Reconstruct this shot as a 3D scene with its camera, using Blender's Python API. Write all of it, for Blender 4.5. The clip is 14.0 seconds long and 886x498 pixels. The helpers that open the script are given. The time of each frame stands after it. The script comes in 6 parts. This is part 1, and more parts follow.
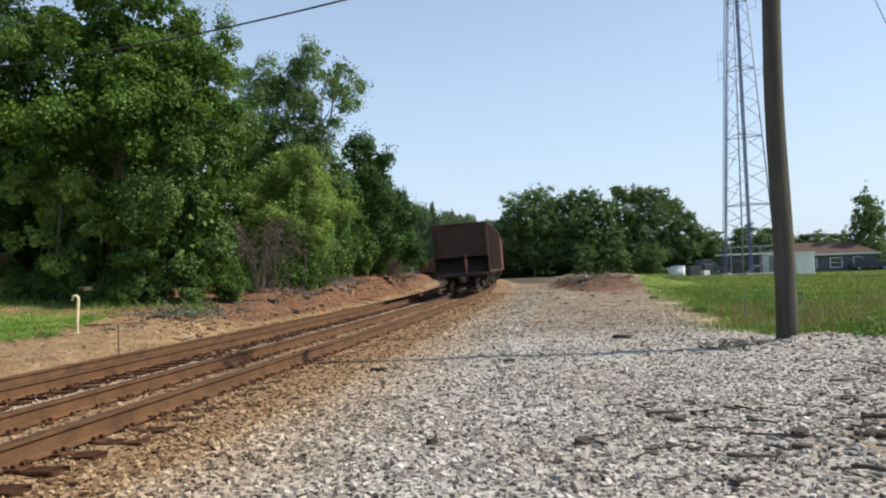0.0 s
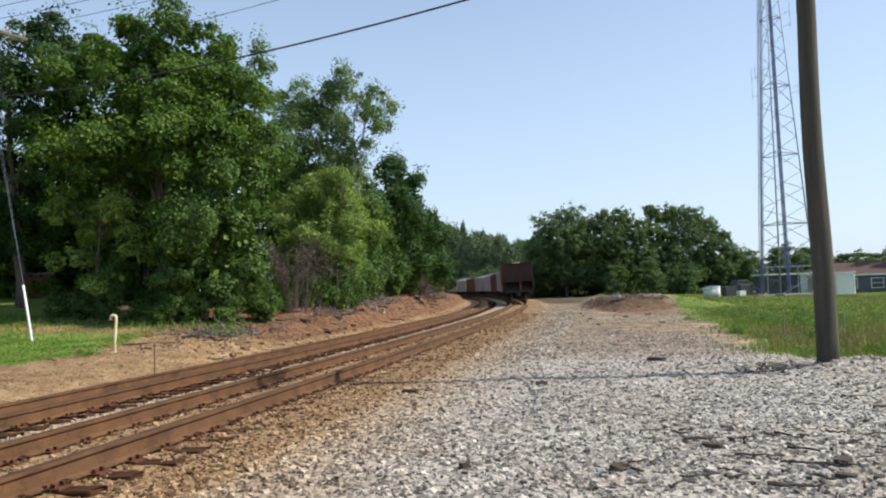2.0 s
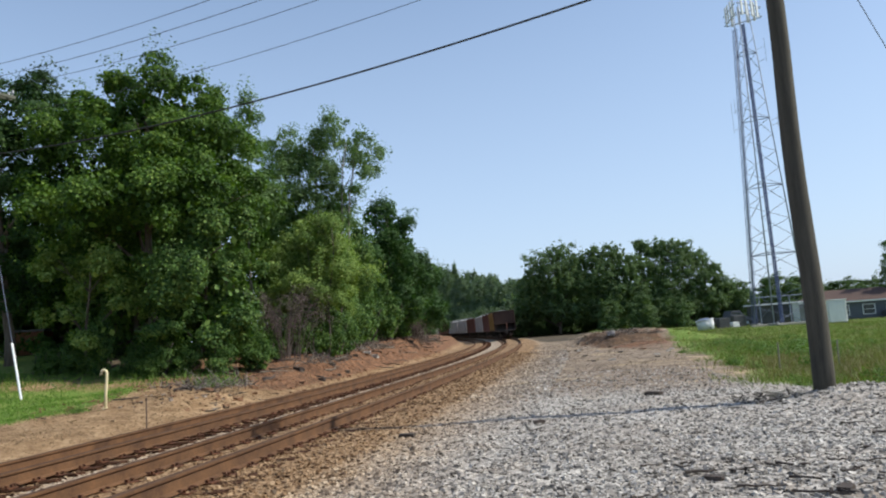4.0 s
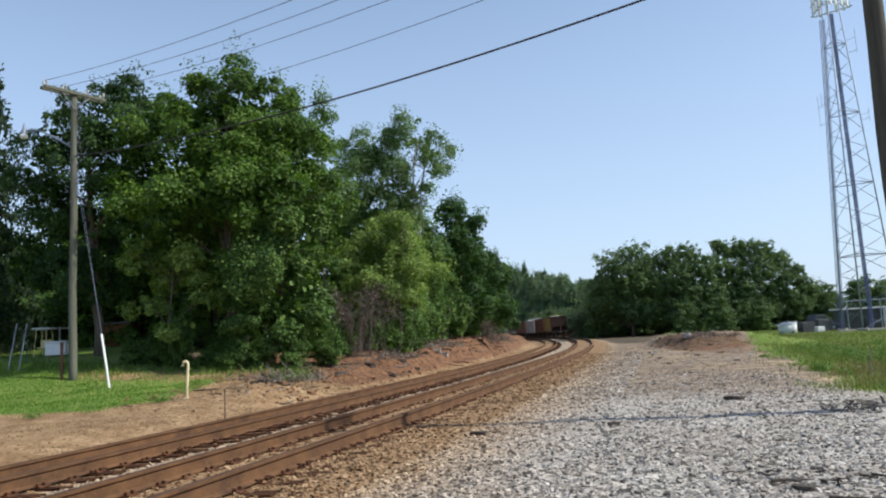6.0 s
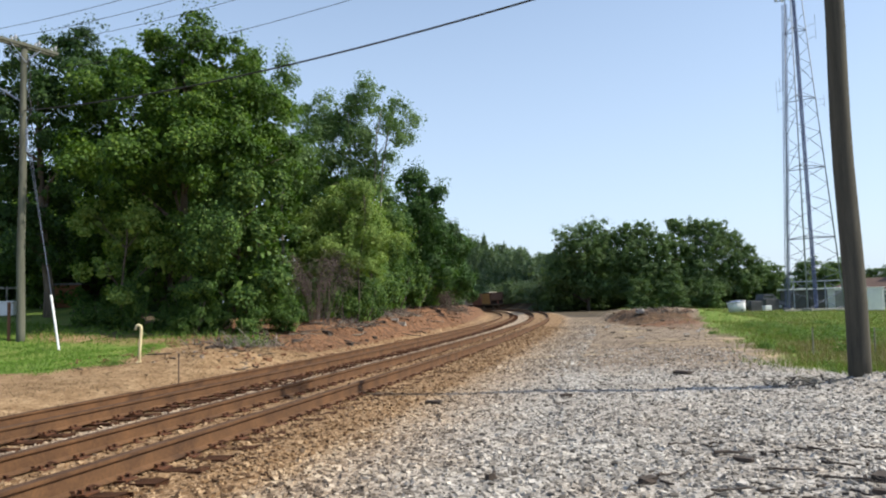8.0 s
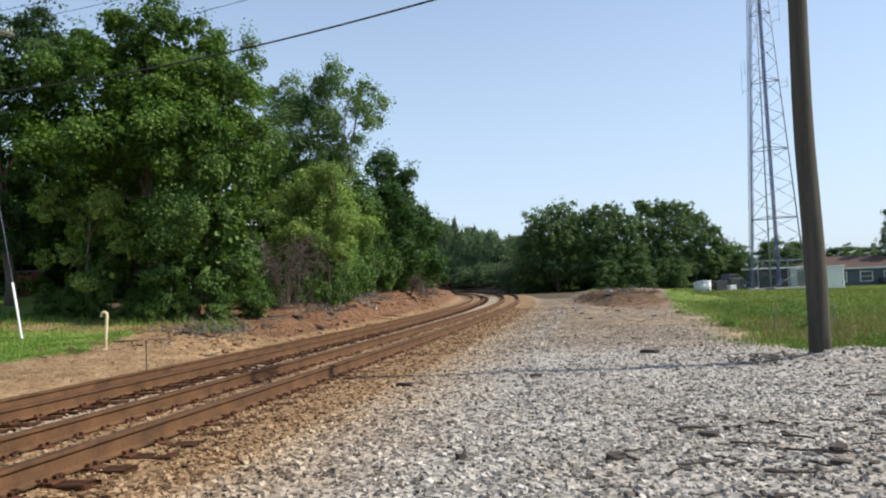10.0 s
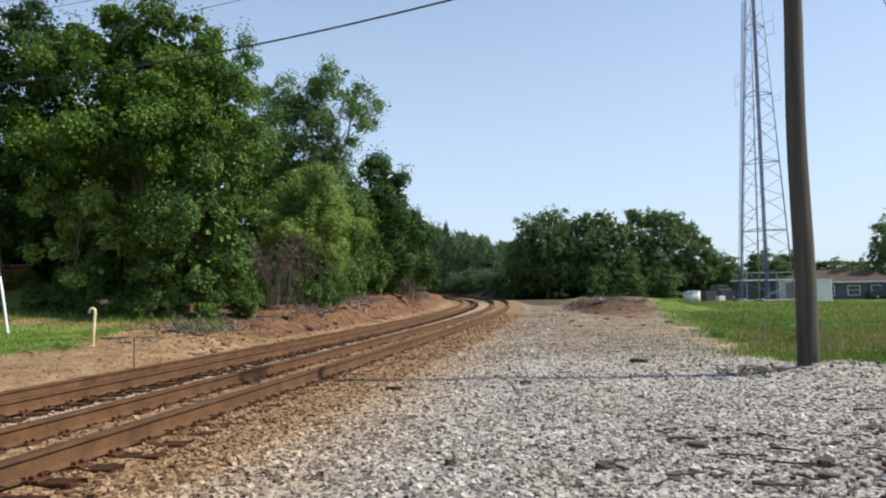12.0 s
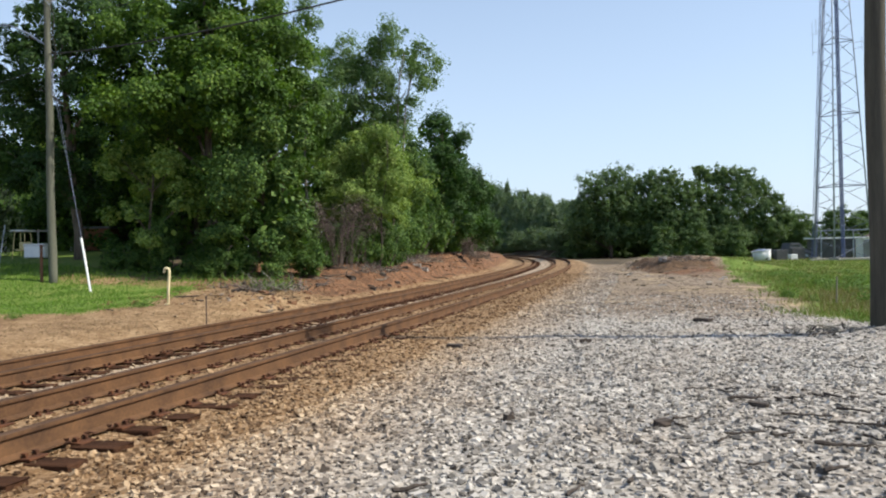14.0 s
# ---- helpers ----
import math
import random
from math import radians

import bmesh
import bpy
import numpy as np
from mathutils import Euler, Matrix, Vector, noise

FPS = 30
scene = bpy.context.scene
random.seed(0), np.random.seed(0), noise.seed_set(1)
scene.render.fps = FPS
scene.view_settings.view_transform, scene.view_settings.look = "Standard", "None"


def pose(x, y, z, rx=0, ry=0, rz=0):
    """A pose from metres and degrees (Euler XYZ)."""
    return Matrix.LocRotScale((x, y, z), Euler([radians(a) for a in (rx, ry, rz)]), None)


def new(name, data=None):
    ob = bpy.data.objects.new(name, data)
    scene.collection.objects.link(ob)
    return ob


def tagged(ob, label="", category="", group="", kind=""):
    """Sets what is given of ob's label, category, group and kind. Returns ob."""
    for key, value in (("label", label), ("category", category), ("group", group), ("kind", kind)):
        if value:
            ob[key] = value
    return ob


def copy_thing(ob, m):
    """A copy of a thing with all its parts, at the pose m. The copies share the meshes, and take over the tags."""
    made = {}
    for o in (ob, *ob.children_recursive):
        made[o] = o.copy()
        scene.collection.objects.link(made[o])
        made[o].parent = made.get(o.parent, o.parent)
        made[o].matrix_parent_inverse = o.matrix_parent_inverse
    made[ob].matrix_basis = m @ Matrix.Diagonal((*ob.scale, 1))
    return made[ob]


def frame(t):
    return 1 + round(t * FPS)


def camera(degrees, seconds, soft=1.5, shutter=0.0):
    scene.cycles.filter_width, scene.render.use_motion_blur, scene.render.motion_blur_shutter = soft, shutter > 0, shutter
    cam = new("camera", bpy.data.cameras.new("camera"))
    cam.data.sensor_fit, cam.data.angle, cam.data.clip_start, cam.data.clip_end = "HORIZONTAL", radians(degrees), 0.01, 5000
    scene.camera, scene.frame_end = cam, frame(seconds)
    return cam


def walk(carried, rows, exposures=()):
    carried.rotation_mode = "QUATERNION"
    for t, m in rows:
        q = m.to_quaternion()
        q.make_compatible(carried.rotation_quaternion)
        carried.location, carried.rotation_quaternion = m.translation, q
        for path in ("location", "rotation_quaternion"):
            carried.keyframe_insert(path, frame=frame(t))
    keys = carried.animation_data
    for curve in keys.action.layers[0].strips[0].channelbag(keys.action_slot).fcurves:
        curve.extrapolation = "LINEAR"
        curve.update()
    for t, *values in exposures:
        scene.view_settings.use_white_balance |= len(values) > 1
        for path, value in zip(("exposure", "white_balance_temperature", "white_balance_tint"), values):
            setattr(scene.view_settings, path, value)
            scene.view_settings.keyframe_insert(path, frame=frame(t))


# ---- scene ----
cam = camera(63.45, 14.0, soft=2.1)

PATH = [
    (0.0, pose(0.051, -0.008, 1.650, 91.59, 2.13, -0.07)),
    (0.5, pose(0.083, -0.004, 1.649, 90.28, 1.33, 0.20)),
    (1.0, pose(0.068, -0.006, 1.656, 91.03, 2.30, 1.03)),
    (1.5, pose(0.037, -0.022, 1.678, 92.11, 2.36, 2.73)),
    (2.0, pose(0.036, -0.018, 1.681, 93.24, 2.04, 2.39)),
    (2.2, pose(0.055, -0.035, 1.682, 94.05, 1.08, 2.68)),
    (4.3, pose(0.026, -0.038, 1.660, 96.62, 5.01, 2.31)),
    (4.5, pose(0.017, -0.006, 1.664, 95.73, 5.87, 3.09)),
    (5.0, pose(0.023, 0.054, 1.637, 95.25, 4.45, 4.42)),
    (5.5, pose(0.011, 0.089, 1.735, 95.33, 6.17, 7.02)),
    (6.0, pose(-0.017, 0.030, 1.641, 96.84, 3.13, 7.37)),
    (6.5, pose(-0.047, 0.012, 1.639, 96.20, 1.60, 7.43)),
    (7.0, pose(-0.019, 0.032, 1.637, 94.00, 3.07, 6.92)),
    (7.5, pose(-0.036, 0.007, 1.658, 93.09, 1.28, 5.29)),
    (8.0, pose(-0.018, 0.013, 1.640, 94.35, 1.71, 4.04)),
    (8.2, pose(0.006, -0.001, 1.655, 94.26, 1.81, 3.59)),
    (10.3, pose(-0.009, 0.009, 1.625, 92.88, 2.42, 1.69)),
    (10.5, pose(-0.026, -0.005, 1.644, 93.12, 2.35, 2.35)),
    (11.0, pose(-0.043, 0.011, 1.636, 93.72, 2.64, 1.50)),
    (11.5, pose(-0.058, 0.008, 1.639, 93.30, 0.29, 1.68)),
    (12.0, pose(-0.037, 0.008, 1.639, 93.23, 1.02, 0.92)),
    (12.5, pose(-0.026, -0.008, 1.635, 93.29, 1.86, 0.75)),
    (13.0, pose(-0.025, -0.015, 1.632, 92.62, 1.63, 3.27)),
    (13.5, pose(-0.013, -0.035, 1.623, 91.09, 1.64, 4.52)),
    (14.0, pose(-0.000, -0.061, 1.634, 90.09, 1.23, 5.83)),
]
# stops, kelvin, tint: the picture darkens and cools a little while the train runs into the bend
walk(cam, PATH, exposures=[(0.0, 0.22, 6550, 8), (2.0, 0.29, 6550, 8), (4.3, 0.08, 6200, 8), (5.5, 0.13, 6200, 8), (6.5, 0.22, 6350, 8), (8.0, 0.32, 6500, 8), (10.3, 0.22, 6500, 8), (12.7, 0.21, 6500, 8), (14.0, 0.31, 6550, 8)])
# ---- light ----
# Afternoon sun from the right; the tall pole's shadow lies across the gravel and the rails.
SUN_DIR = Vector((0.997, -0.06, 0.0)).normalized()
SUN_EL = radians(46)
sun = new("sun", bpy.data.lights.new("sun", "SUN"))
sun.data.energy, sun.data.angle, sun.data.color = 5.0, radians(0.9), (1.0, 0.92, 0.79)
sun_vec = Vector((SUN_DIR.x * math.cos(SUN_EL), SUN_DIR.y * math.cos(SUN_EL), math.sin(SUN_EL)))
sun.matrix_world = Matrix.Translation((60, -20, 80)) @ (-sun_vec).to_track_quat("-Z", "Y").to_matrix().to_4x4()

world = bpy.data.worlds.new("world")
scene.world = world
world.use_nodes = True
wn = world.node_tree.nodes
wn.clear()
sky = wn.new("ShaderNodeTexSky")
sky.sky_type, sky.sun_disc = "NISHITA", False
sky.sun_elevation, sky.sun_rotation = SUN_EL, math.atan2(SUN_DIR.x, SUN_DIR.y)
sky.air_density, sky.dust_density, sky.ozone_density = 1.0, 1.0, 1.7
bgn, won = wn.new("ShaderNodeBackground"), wn.new("ShaderNodeOutputWorld")
bgn.inputs["Strength"].default_value = 0.15
# humid summer haze whitens the clear sky low down and thins towards the zenith
haze = wn.new("ShaderNodeMix")
haze.data_type = "RGBA"
up = wn.new("ShaderNodeSeparateXYZ")
world.node_tree.links.new(wn.new("ShaderNodeTexCoord").outputs["Generated"], up.inputs[0])
thin = wn.new("ShaderNodeMapRange")
thin.inputs["From Min"].default_value, thin.inputs["From Max"].default_value = 0.04, 0.58
thin.inputs["To Min"].default_value, thin.inputs["To Max"].default_value = 0.72, 0.10
world.node_tree.links.new(up.outputs["Z"], thin.inputs["Value"])
world.node_tree.links.new(thin.outputs[0], haze.inputs[0])
haze.inputs[7].default_value = (3.85, 4.66, 6.0, 1)
world.node_tree.links.new(sky.outputs[0], haze.inputs[6])
world.node_tree.links.new(haze.outputs[2], bgn.inputs[0])
world.node_tree.links.new(bgn.outputs[0], won.inputs[0])


# ---- materials ----
class Nodes:
    """Short hand for building one node material."""

    def __init__(self, name):
        self.mat = bpy.data.materials.new(name)
        self.mat.use_nodes = True
        self.tree = self.mat.node_tree
        self.bsdf = self.tree.nodes["Principled BSDF"]
        self.out = self.tree.nodes["Material Output"]

    def add(self, kind, **props):
        n = self.tree.nodes.new(kind)
        for k, v in props.items():
            n.inputs[k.replace("_", " ")].default_value = v
        return n

    def link(self, a, b):
        self.tree.links.new(a, b)

    def coord(self, scale=(1, 1, 1), world_space=False):
        m = self.add("ShaderNodeMapping")
        m.inputs["Scale"].default_value = scale
        if world_space:
            self.link(self.add("ShaderNodeNewGeometry").outputs["Position"], m.inputs["Vector"])
        else:
            self.link(self.add("ShaderNodeTexCoord").outputs["Object"], m.inputs["Vector"])
        return m.outputs[0]

    def noise(self, vec, scale, detail=4.0, rough=0.6):
        n = self.add("ShaderNodeTexNoise", Scale=scale, Detail=detail, Roughness=rough)
        self.link(vec, n.inputs["Vector"])
        return n.outputs["Fac"]

    def ramp(self, fac, stops):
        r = self.add("ShaderNodeValToRGB")
        el = r.color_ramp.elements
        while len(el) < len(stops):
            el.new(0.5)
        for e, (p, c) in zip(el, stops):
            e.position, e.color = p, (*c, 1)
        self.link(fac, r.inputs[0])
        return r.outputs[0]

    def mix(self, fac, a, b, mode="MIX"):
        m = self.tree.nodes.new("ShaderNodeMix")
        m.data_type, m.blend_type = "RGBA", mode
        for sock, v in ((m.inputs[0], fac), (m.inputs[6], a), (m.inputs[7], b)):
            if isinstance(v, (int, float)):
                sock.default_value = v
            elif isinstance(v, tuple):
                sock.default_value = (*v, 1)
            else:
                self.link(v, sock)
        return m.outputs[2]

    def math(self, op, a, b=0.0):
        m = self.tree.nodes.new("ShaderNodeMath")
        m.operation = op
        m.use_clamp = op in ("ADD", "SUBTRACT", "MULTIPLY")
        for sock, v in ((m.inputs[0], a), (m.inputs[1], b)):
            if isinstance(v, (int, float)):
                sock.default_value = v
            else:
                self.link(v, sock)
        return m.outputs[0]

    def attr(self, name):
        a = self.tree.nodes.new("ShaderNodeAttribute")
        a.attribute_name = name
        return a.outputs["Fac"]

    def bump(self, height, strength=0.5, distance=0.02):
        b = self.add("ShaderNodeBump", Strength=strength, Distance=distance)
        self.link(height, b.inputs["Height"])
        self.link(b.outputs[0], self.bsdf.inputs["Normal"])

    def base(self, col, rough=0.8, metal=0.0, spec=0.4):
        if isinstance(col, tuple):
            self.bsdf.inputs["Base Color"].default_value = (*col, 1)
        else:
            self.link(col, self.bsdf.inputs["Base Color"])
        if isinstance(rough, float):
            self.bsdf.inputs["Roughness"].default_value = rough
        else:
            self.link(rough, self.bsdf.inputs["Roughness"])
        self.bsdf.inputs["Metallic"].default_value = metal
        self.bsdf.inputs["Specular IOR Level"].default_value = spec
        return self.mat


def worn(name, a, b, scale=3.0, rough=0.8, metal=0.0, stretch=(1, 1, 1), bump=0.2, depth=0.01, spec=0.35):
    """A surface of two tones with coarse stains and fine grain."""
    n = Nodes(name)
    v = n.coord(stretch)
    big, fine = n.noise(v, scale, 5), n.noise(v, scale * 14, 3)
    f = n.math("ADD", n.math("MULTIPLY", big, 0.75), n.math("MULTIPLY", fine, 0.35))
    col = n.ramp(f, [(0.34, a), (0.72, b)])
    n.bump(n.math("ADD", n.math("MULTIPLY", fine, 0.6), n.math("MULTIPLY", big, 0.4)), bump, depth)
    return n.base(col, rough, metal, spec)


def foliage(name, dark, light, tip, through_light=0.26, patch_scale=0.55, patchy=0.5):
    """Leaves: each its own tint, with lighter patches; some light passes through."""
    n = Nodes(name)
    geo = n.tree.nodes.new("ShaderNodeNewGeometry")
    patch = n.noise(n.coord((1, 1, 1)), patch_scale, 3)
    f = n.math("ADD", n.math("MULTIPLY", geo.outputs["Random Per Island"], 1.05 - patchy), n.math("MULTIPLY", patch, patchy))
    col = n.ramp(f, [(0.27, dark), (0.62, light), (0.93, tip)])
    n.base(col, 0.62, 0.0, 0.25)
    tr = n.tree.nodes.new("ShaderNodeBsdfTranslucent")
    n.link(n.mix(1.0, col, (1.3, 1.5, 0.5), "MULTIPLY"), tr.inputs["Color"])
    mx = n.tree.nodes.new("ShaderNodeMixShader")
    mx.inputs[0].default_value = through_light
    n.link(n.bsdf.outputs[0], mx.inputs[1])
    n.link(tr.outputs[0], mx.inputs[2])
    n.link(mx.outputs[0], n.out.inputs["Surface"])
    return n.mat


M = {}
# in the next three, strong tone patches put masses of light into the colour
M["leaf_oak"] = foliage("leaf_oak", (0.013, 0.036, 0.010), (0.076, 0.148, 0.020), (0.235, 0.32, 0.050), 0.28, 0.5, 0.7)
# darker copy of leaf_oak; the neighbouring oak's shade is put into its colour
M["leaf_shaded"] = foliage("leaf_shaded", (0.012, 0.030, 0.010), (0.036, 0.082, 0.018), (0.12, 0.19, 0.036), 0.2, 0.5, 0.7)
M["leaf_mid"] = foliage("leaf_mid", (0.018, 0.045, 0.013), (0.050, 0.112, 0.026), (0.14, 0.23, 0.045), 0.24, 0.5, 0.7)
M["leaf_light"] = foliage("leaf_light", (0.026, 0.062, 0.015), (0.082, 0.155, 0.034), (0.21, 0.29, 0.062), 0.28)
M["leaf_bush"] = foliage("leaf_bush", (0.085, 0.15, 0.036), (0.20, 0.29, 0.068), (0.34, 0.40, 0.115))
M["leaf_grey"] = foliage("leaf_grey", (0.065, 0.118, 0.042), (0.13, 0.205, 0.075), (0.20, 0.28, 0.11), 0.32)
# distance haze is put into these two leaf colours
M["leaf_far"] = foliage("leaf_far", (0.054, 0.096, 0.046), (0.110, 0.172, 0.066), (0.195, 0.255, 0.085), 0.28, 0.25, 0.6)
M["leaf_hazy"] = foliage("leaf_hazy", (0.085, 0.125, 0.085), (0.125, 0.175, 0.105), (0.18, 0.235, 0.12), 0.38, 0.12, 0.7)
M["dirt_crumb"] = worn("dirt_crumb", (0.11, 0.08, 0.058), (0.34, 0.28, 0.225), 3, 0.95, 0, (1, 1, 1), 0.4, 0.01)
M["apron_crumb"] = worn("apron_crumb", (0.11, 0.066, 0.032), (0.32, 0.225, 0.13), 3, 0.95, 0, (1, 1, 1), 0.4, 0.01)
M["needle"] = foliage("needle", (0.015, 0.028, 0.014), (0.03, 0.055, 0.026), (0.05, 0.08, 0.035), 0.15)
M["weed"] = foliage("weed", (0.05, 0.10, 0.02), (0.11, 0.19, 0.035), (0.20, 0.27, 0.06))
M["grass_blade"] = foliage("grass_blade", (0.048, 0.092, 0.020), (0.132, 0.182, 0.036), (0.31, 0.245, 0.095), 0.26, 0.22, 0.9)
M["verge_blade"] = foliage("verge_blade", (0.065, 0.13, 0.02), (0.12, 0.22, 0.03), (0.21, 0.30, 0.055), 0.3, 0.5)
M["dry_blade"] = foliage("dry_blade", (0.13, 0.105, 0.05), (0.20, 0.165, 0.08), (0.28, 0.24, 0.125), 0.2)
M["bark"] = worn("bark", (0.05, 0.04, 0.03), (0.17, 0.14, 0.11), 6, 0.95, 0, (1, 1, 0.2), 0.6, 0.03)
M["bark_pale"] = worn("bark_pale", (0.10, 0.09, 0.075), (0.27, 0.25, 0.21), 6, 0.95, 0, (1, 1, 0.25), 0.5, 0.02)
M["twig"] = worn("twig", (0.048, 0.038, 0.033), (0.145, 0.115, 0.098), 5, 0.95)
M["rust_rail"] = worn("rust_rail", (0.042, 0.021, 0.011), (0.154, 0.077, 0.033), 2.2, 0.85, 0, (1, 1, 1), 0.3, 0.004)
M["rail_head"] = worn("rail_head", (0.046, 0.028, 0.020), (0.092, 0.058, 0.040), 2.5, 0.92, 0.0, (1, 1, 1), 0.1, 0.002, 0.06)
M["plate"] = worn("plate", (0.03, 0.013, 0.008), (0.12, 0.045, 0.018), 7, 0.9, 0, (1, 1, 1), 0.4, 0.006)
M["spike"] = worn("spike", (0.04, 0.02, 0.012), (0.12, 0.055, 0.03), 9, 0.9)
M["tie"] = worn("tie", (0.020, 0.011, 0.008), (0.084, 0.040, 0.022), 4, 0.97, 0, (0.35, 3, 3), 0.7, 0.02, 0.08)
M["pole_wood"] = worn("pole_wood", (0.030, 0.028, 0.023), (0.095, 0.087, 0.067), 5, 0.93, 0, (2.0, 2.0, 0.12), 0.6, 0.012)
M["pole_grey"] = worn("pole_grey", (0.060, 0.064, 0.050), (0.142, 0.146, 0.114), 5, 0.93, 0, (2.0, 2.0, 0.12), 0.5, 0.012)
M["galv"] = worn("galv", (0.17, 0.20, 0.27), (0.30, 0.34, 0.42), 3, 0.6, 0.3)
M["galv_dark"] = worn("galv_dark", (0.085, 0.10, 0.15), (0.15, 0.175, 0.24), 3, 0.65, 0.2)
M["feeder"] = worn("feeder", (0.085, 0.10, 0.20), (0.15, 0.175, 0.31), 3, 0.7, 0.0)
M["cable"] = worn("cable", (0.015, 0.015, 0.016), (0.04, 0.038, 0.036), 6, 0.7)
M["white_plastic"] = worn("white_plastic", (0.66, 0.68, 0.70), (0.82, 0.82, 0.82), 3, 0.5)
M["cream_paint"] = worn("cream_paint", (0.55, 0.47, 0.27), (0.74, 0.65, 0.40), 5, 0.6)
M["rusty_stake"] = worn("rusty_stake", (0.06, 0.045, 0.04), (0.15, 0.10, 0.075), 8, 0.9)
M["car_brown"] = worn("car_brown", (0.027, 0.015, 0.012), (0.056, 0.032, 0.025), 1.1, 0.75, 0, (1, 0.6, 0.5), 0.2, 0.01)
M["car_rust"] = worn("car_rust", (0.10, 0.038, 0.03), (0.22, 0.10, 0.075), 1.2, 0.8, 0, (1, 0.6, 0.5), 0.2, 0.01)
M["car_yellow"] = worn("car_yellow", (0.24, 0.145, 0.04), (0.38, 0.24, 0.08), 1.2, 0.7, 0, (1, 0.6, 0.5), 0.2, 0.01)
M["car_grey"] = worn("car_grey", (0.30, 0.285, 0.28), (0.48, 0.465, 0.45), 1.0, 0.7, 0, (1, 0.6, 0.5), 0.2, 0.01)
M["under"] = worn("under", (0.018, 0.015, 0.013), (0.05, 0.042, 0.036), 4, 0.9)
M["wheel_steel"] = worn("wheel_steel", (0.10, 0.075, 0.06), (0.26, 0.22, 0.19), 4, 0.6, 0.5)
M["coal"] = worn("coal", (0.28, 0.24, 0.19), (0.42, 0.37, 0.29), 6, 0.95, 0, (1, 1, 1), 0.8, 0.05)
M["white_metal"] = worn("white_metal", (0.60, 0.61, 0.62), (0.78, 0.78, 0.77), 1.5, 0.5, 0.0, (1, 1, 0.4))
M["grey_block"] = worn("grey_block", (0.13, 0.13, 0.135), (0.24, 0.24, 0.24), 2, 0.9)
M["shelter_wall"] = worn("shelter_wall", (0.05, 0.051, 0.058), (0.095, 0.095, 0.104), 2, 0.9)
M["blue_siding"] = worn("blue_siding", (0.075, 0.085, 0.105), (0.125, 0.138, 0.16), 2, 0.8)
M["roof_brown"] = worn("roof_brown", (0.058, 0.037, 0.031), (0.108, 0.070, 0.058), 4, 0.95, 0, (1, 1, 1), 0.5, 0.02)
M["roof_grey"] = worn("roof_grey", (0.12, 0.125, 0.135), (0.21, 0.215, 0.225), 4, 0.95, 0, (1, 1, 1), 0.5, 0.02)
M["dark_glass"] = worn("dark_glass", (0.03, 0.035, 0.04), (0.06, 0.065, 0.075), 2, 0.12, 0, (1, 1, 1), 0, 0.001, 0.6)
M["dark_metal"] = worn("dark_metal", (0.035, 0.036, 0.04), (0.08, 0.08, 0.085), 3, 0.6)
M["car_paint_dark"] = worn("car_paint_dark", (0.03, 0.035, 0.045), (0.06, 0.065, 0.075), 2, 0.3, 0.2)
M["rubber"] = worn("rubber", (0.02, 0.02, 0.02), (0.04, 0.04, 0.04), 6, 0.9)
M["red_post"] = worn("red_post", (0.09, 0.04, 0.025), (0.17, 0.075, 0.045), 5, 0.8)
M["yellow_frame"] = worn("yellow_frame", (0.50, 0.40, 0.18), (0.66, 0.56, 0.28), 5, 0.7)
M["orange_panel"] = worn("orange_panel", (0.17, 0.075, 0.036), (0.27, 0.13, 0.062), 3, 0.8)
M["litter_wood"] = worn("litter_wood", (0.022, 0.018, 0.016), (0.085, 0.066, 0.054), 5, 0.95, 0, (0.4, 2, 2), 0.6, 0.01)
M["pale_rock"] = worn("pale_rock", (0.22, 0.205, 0.185), (0.42, 0.395, 0.36), 4, 0.9)
M["orange_clay"] = worn("orange_clay", (0.08, 0.043, 0.025), (0.235, 0.125, 0.068), 4, 0.95, 0, (1, 1, 1), 0.6, 0.03)
M["insulator"] = worn("insulator", (0.28, 0.29, 0.31), (0.45, 0.46, 0.48), 8, 0.3)


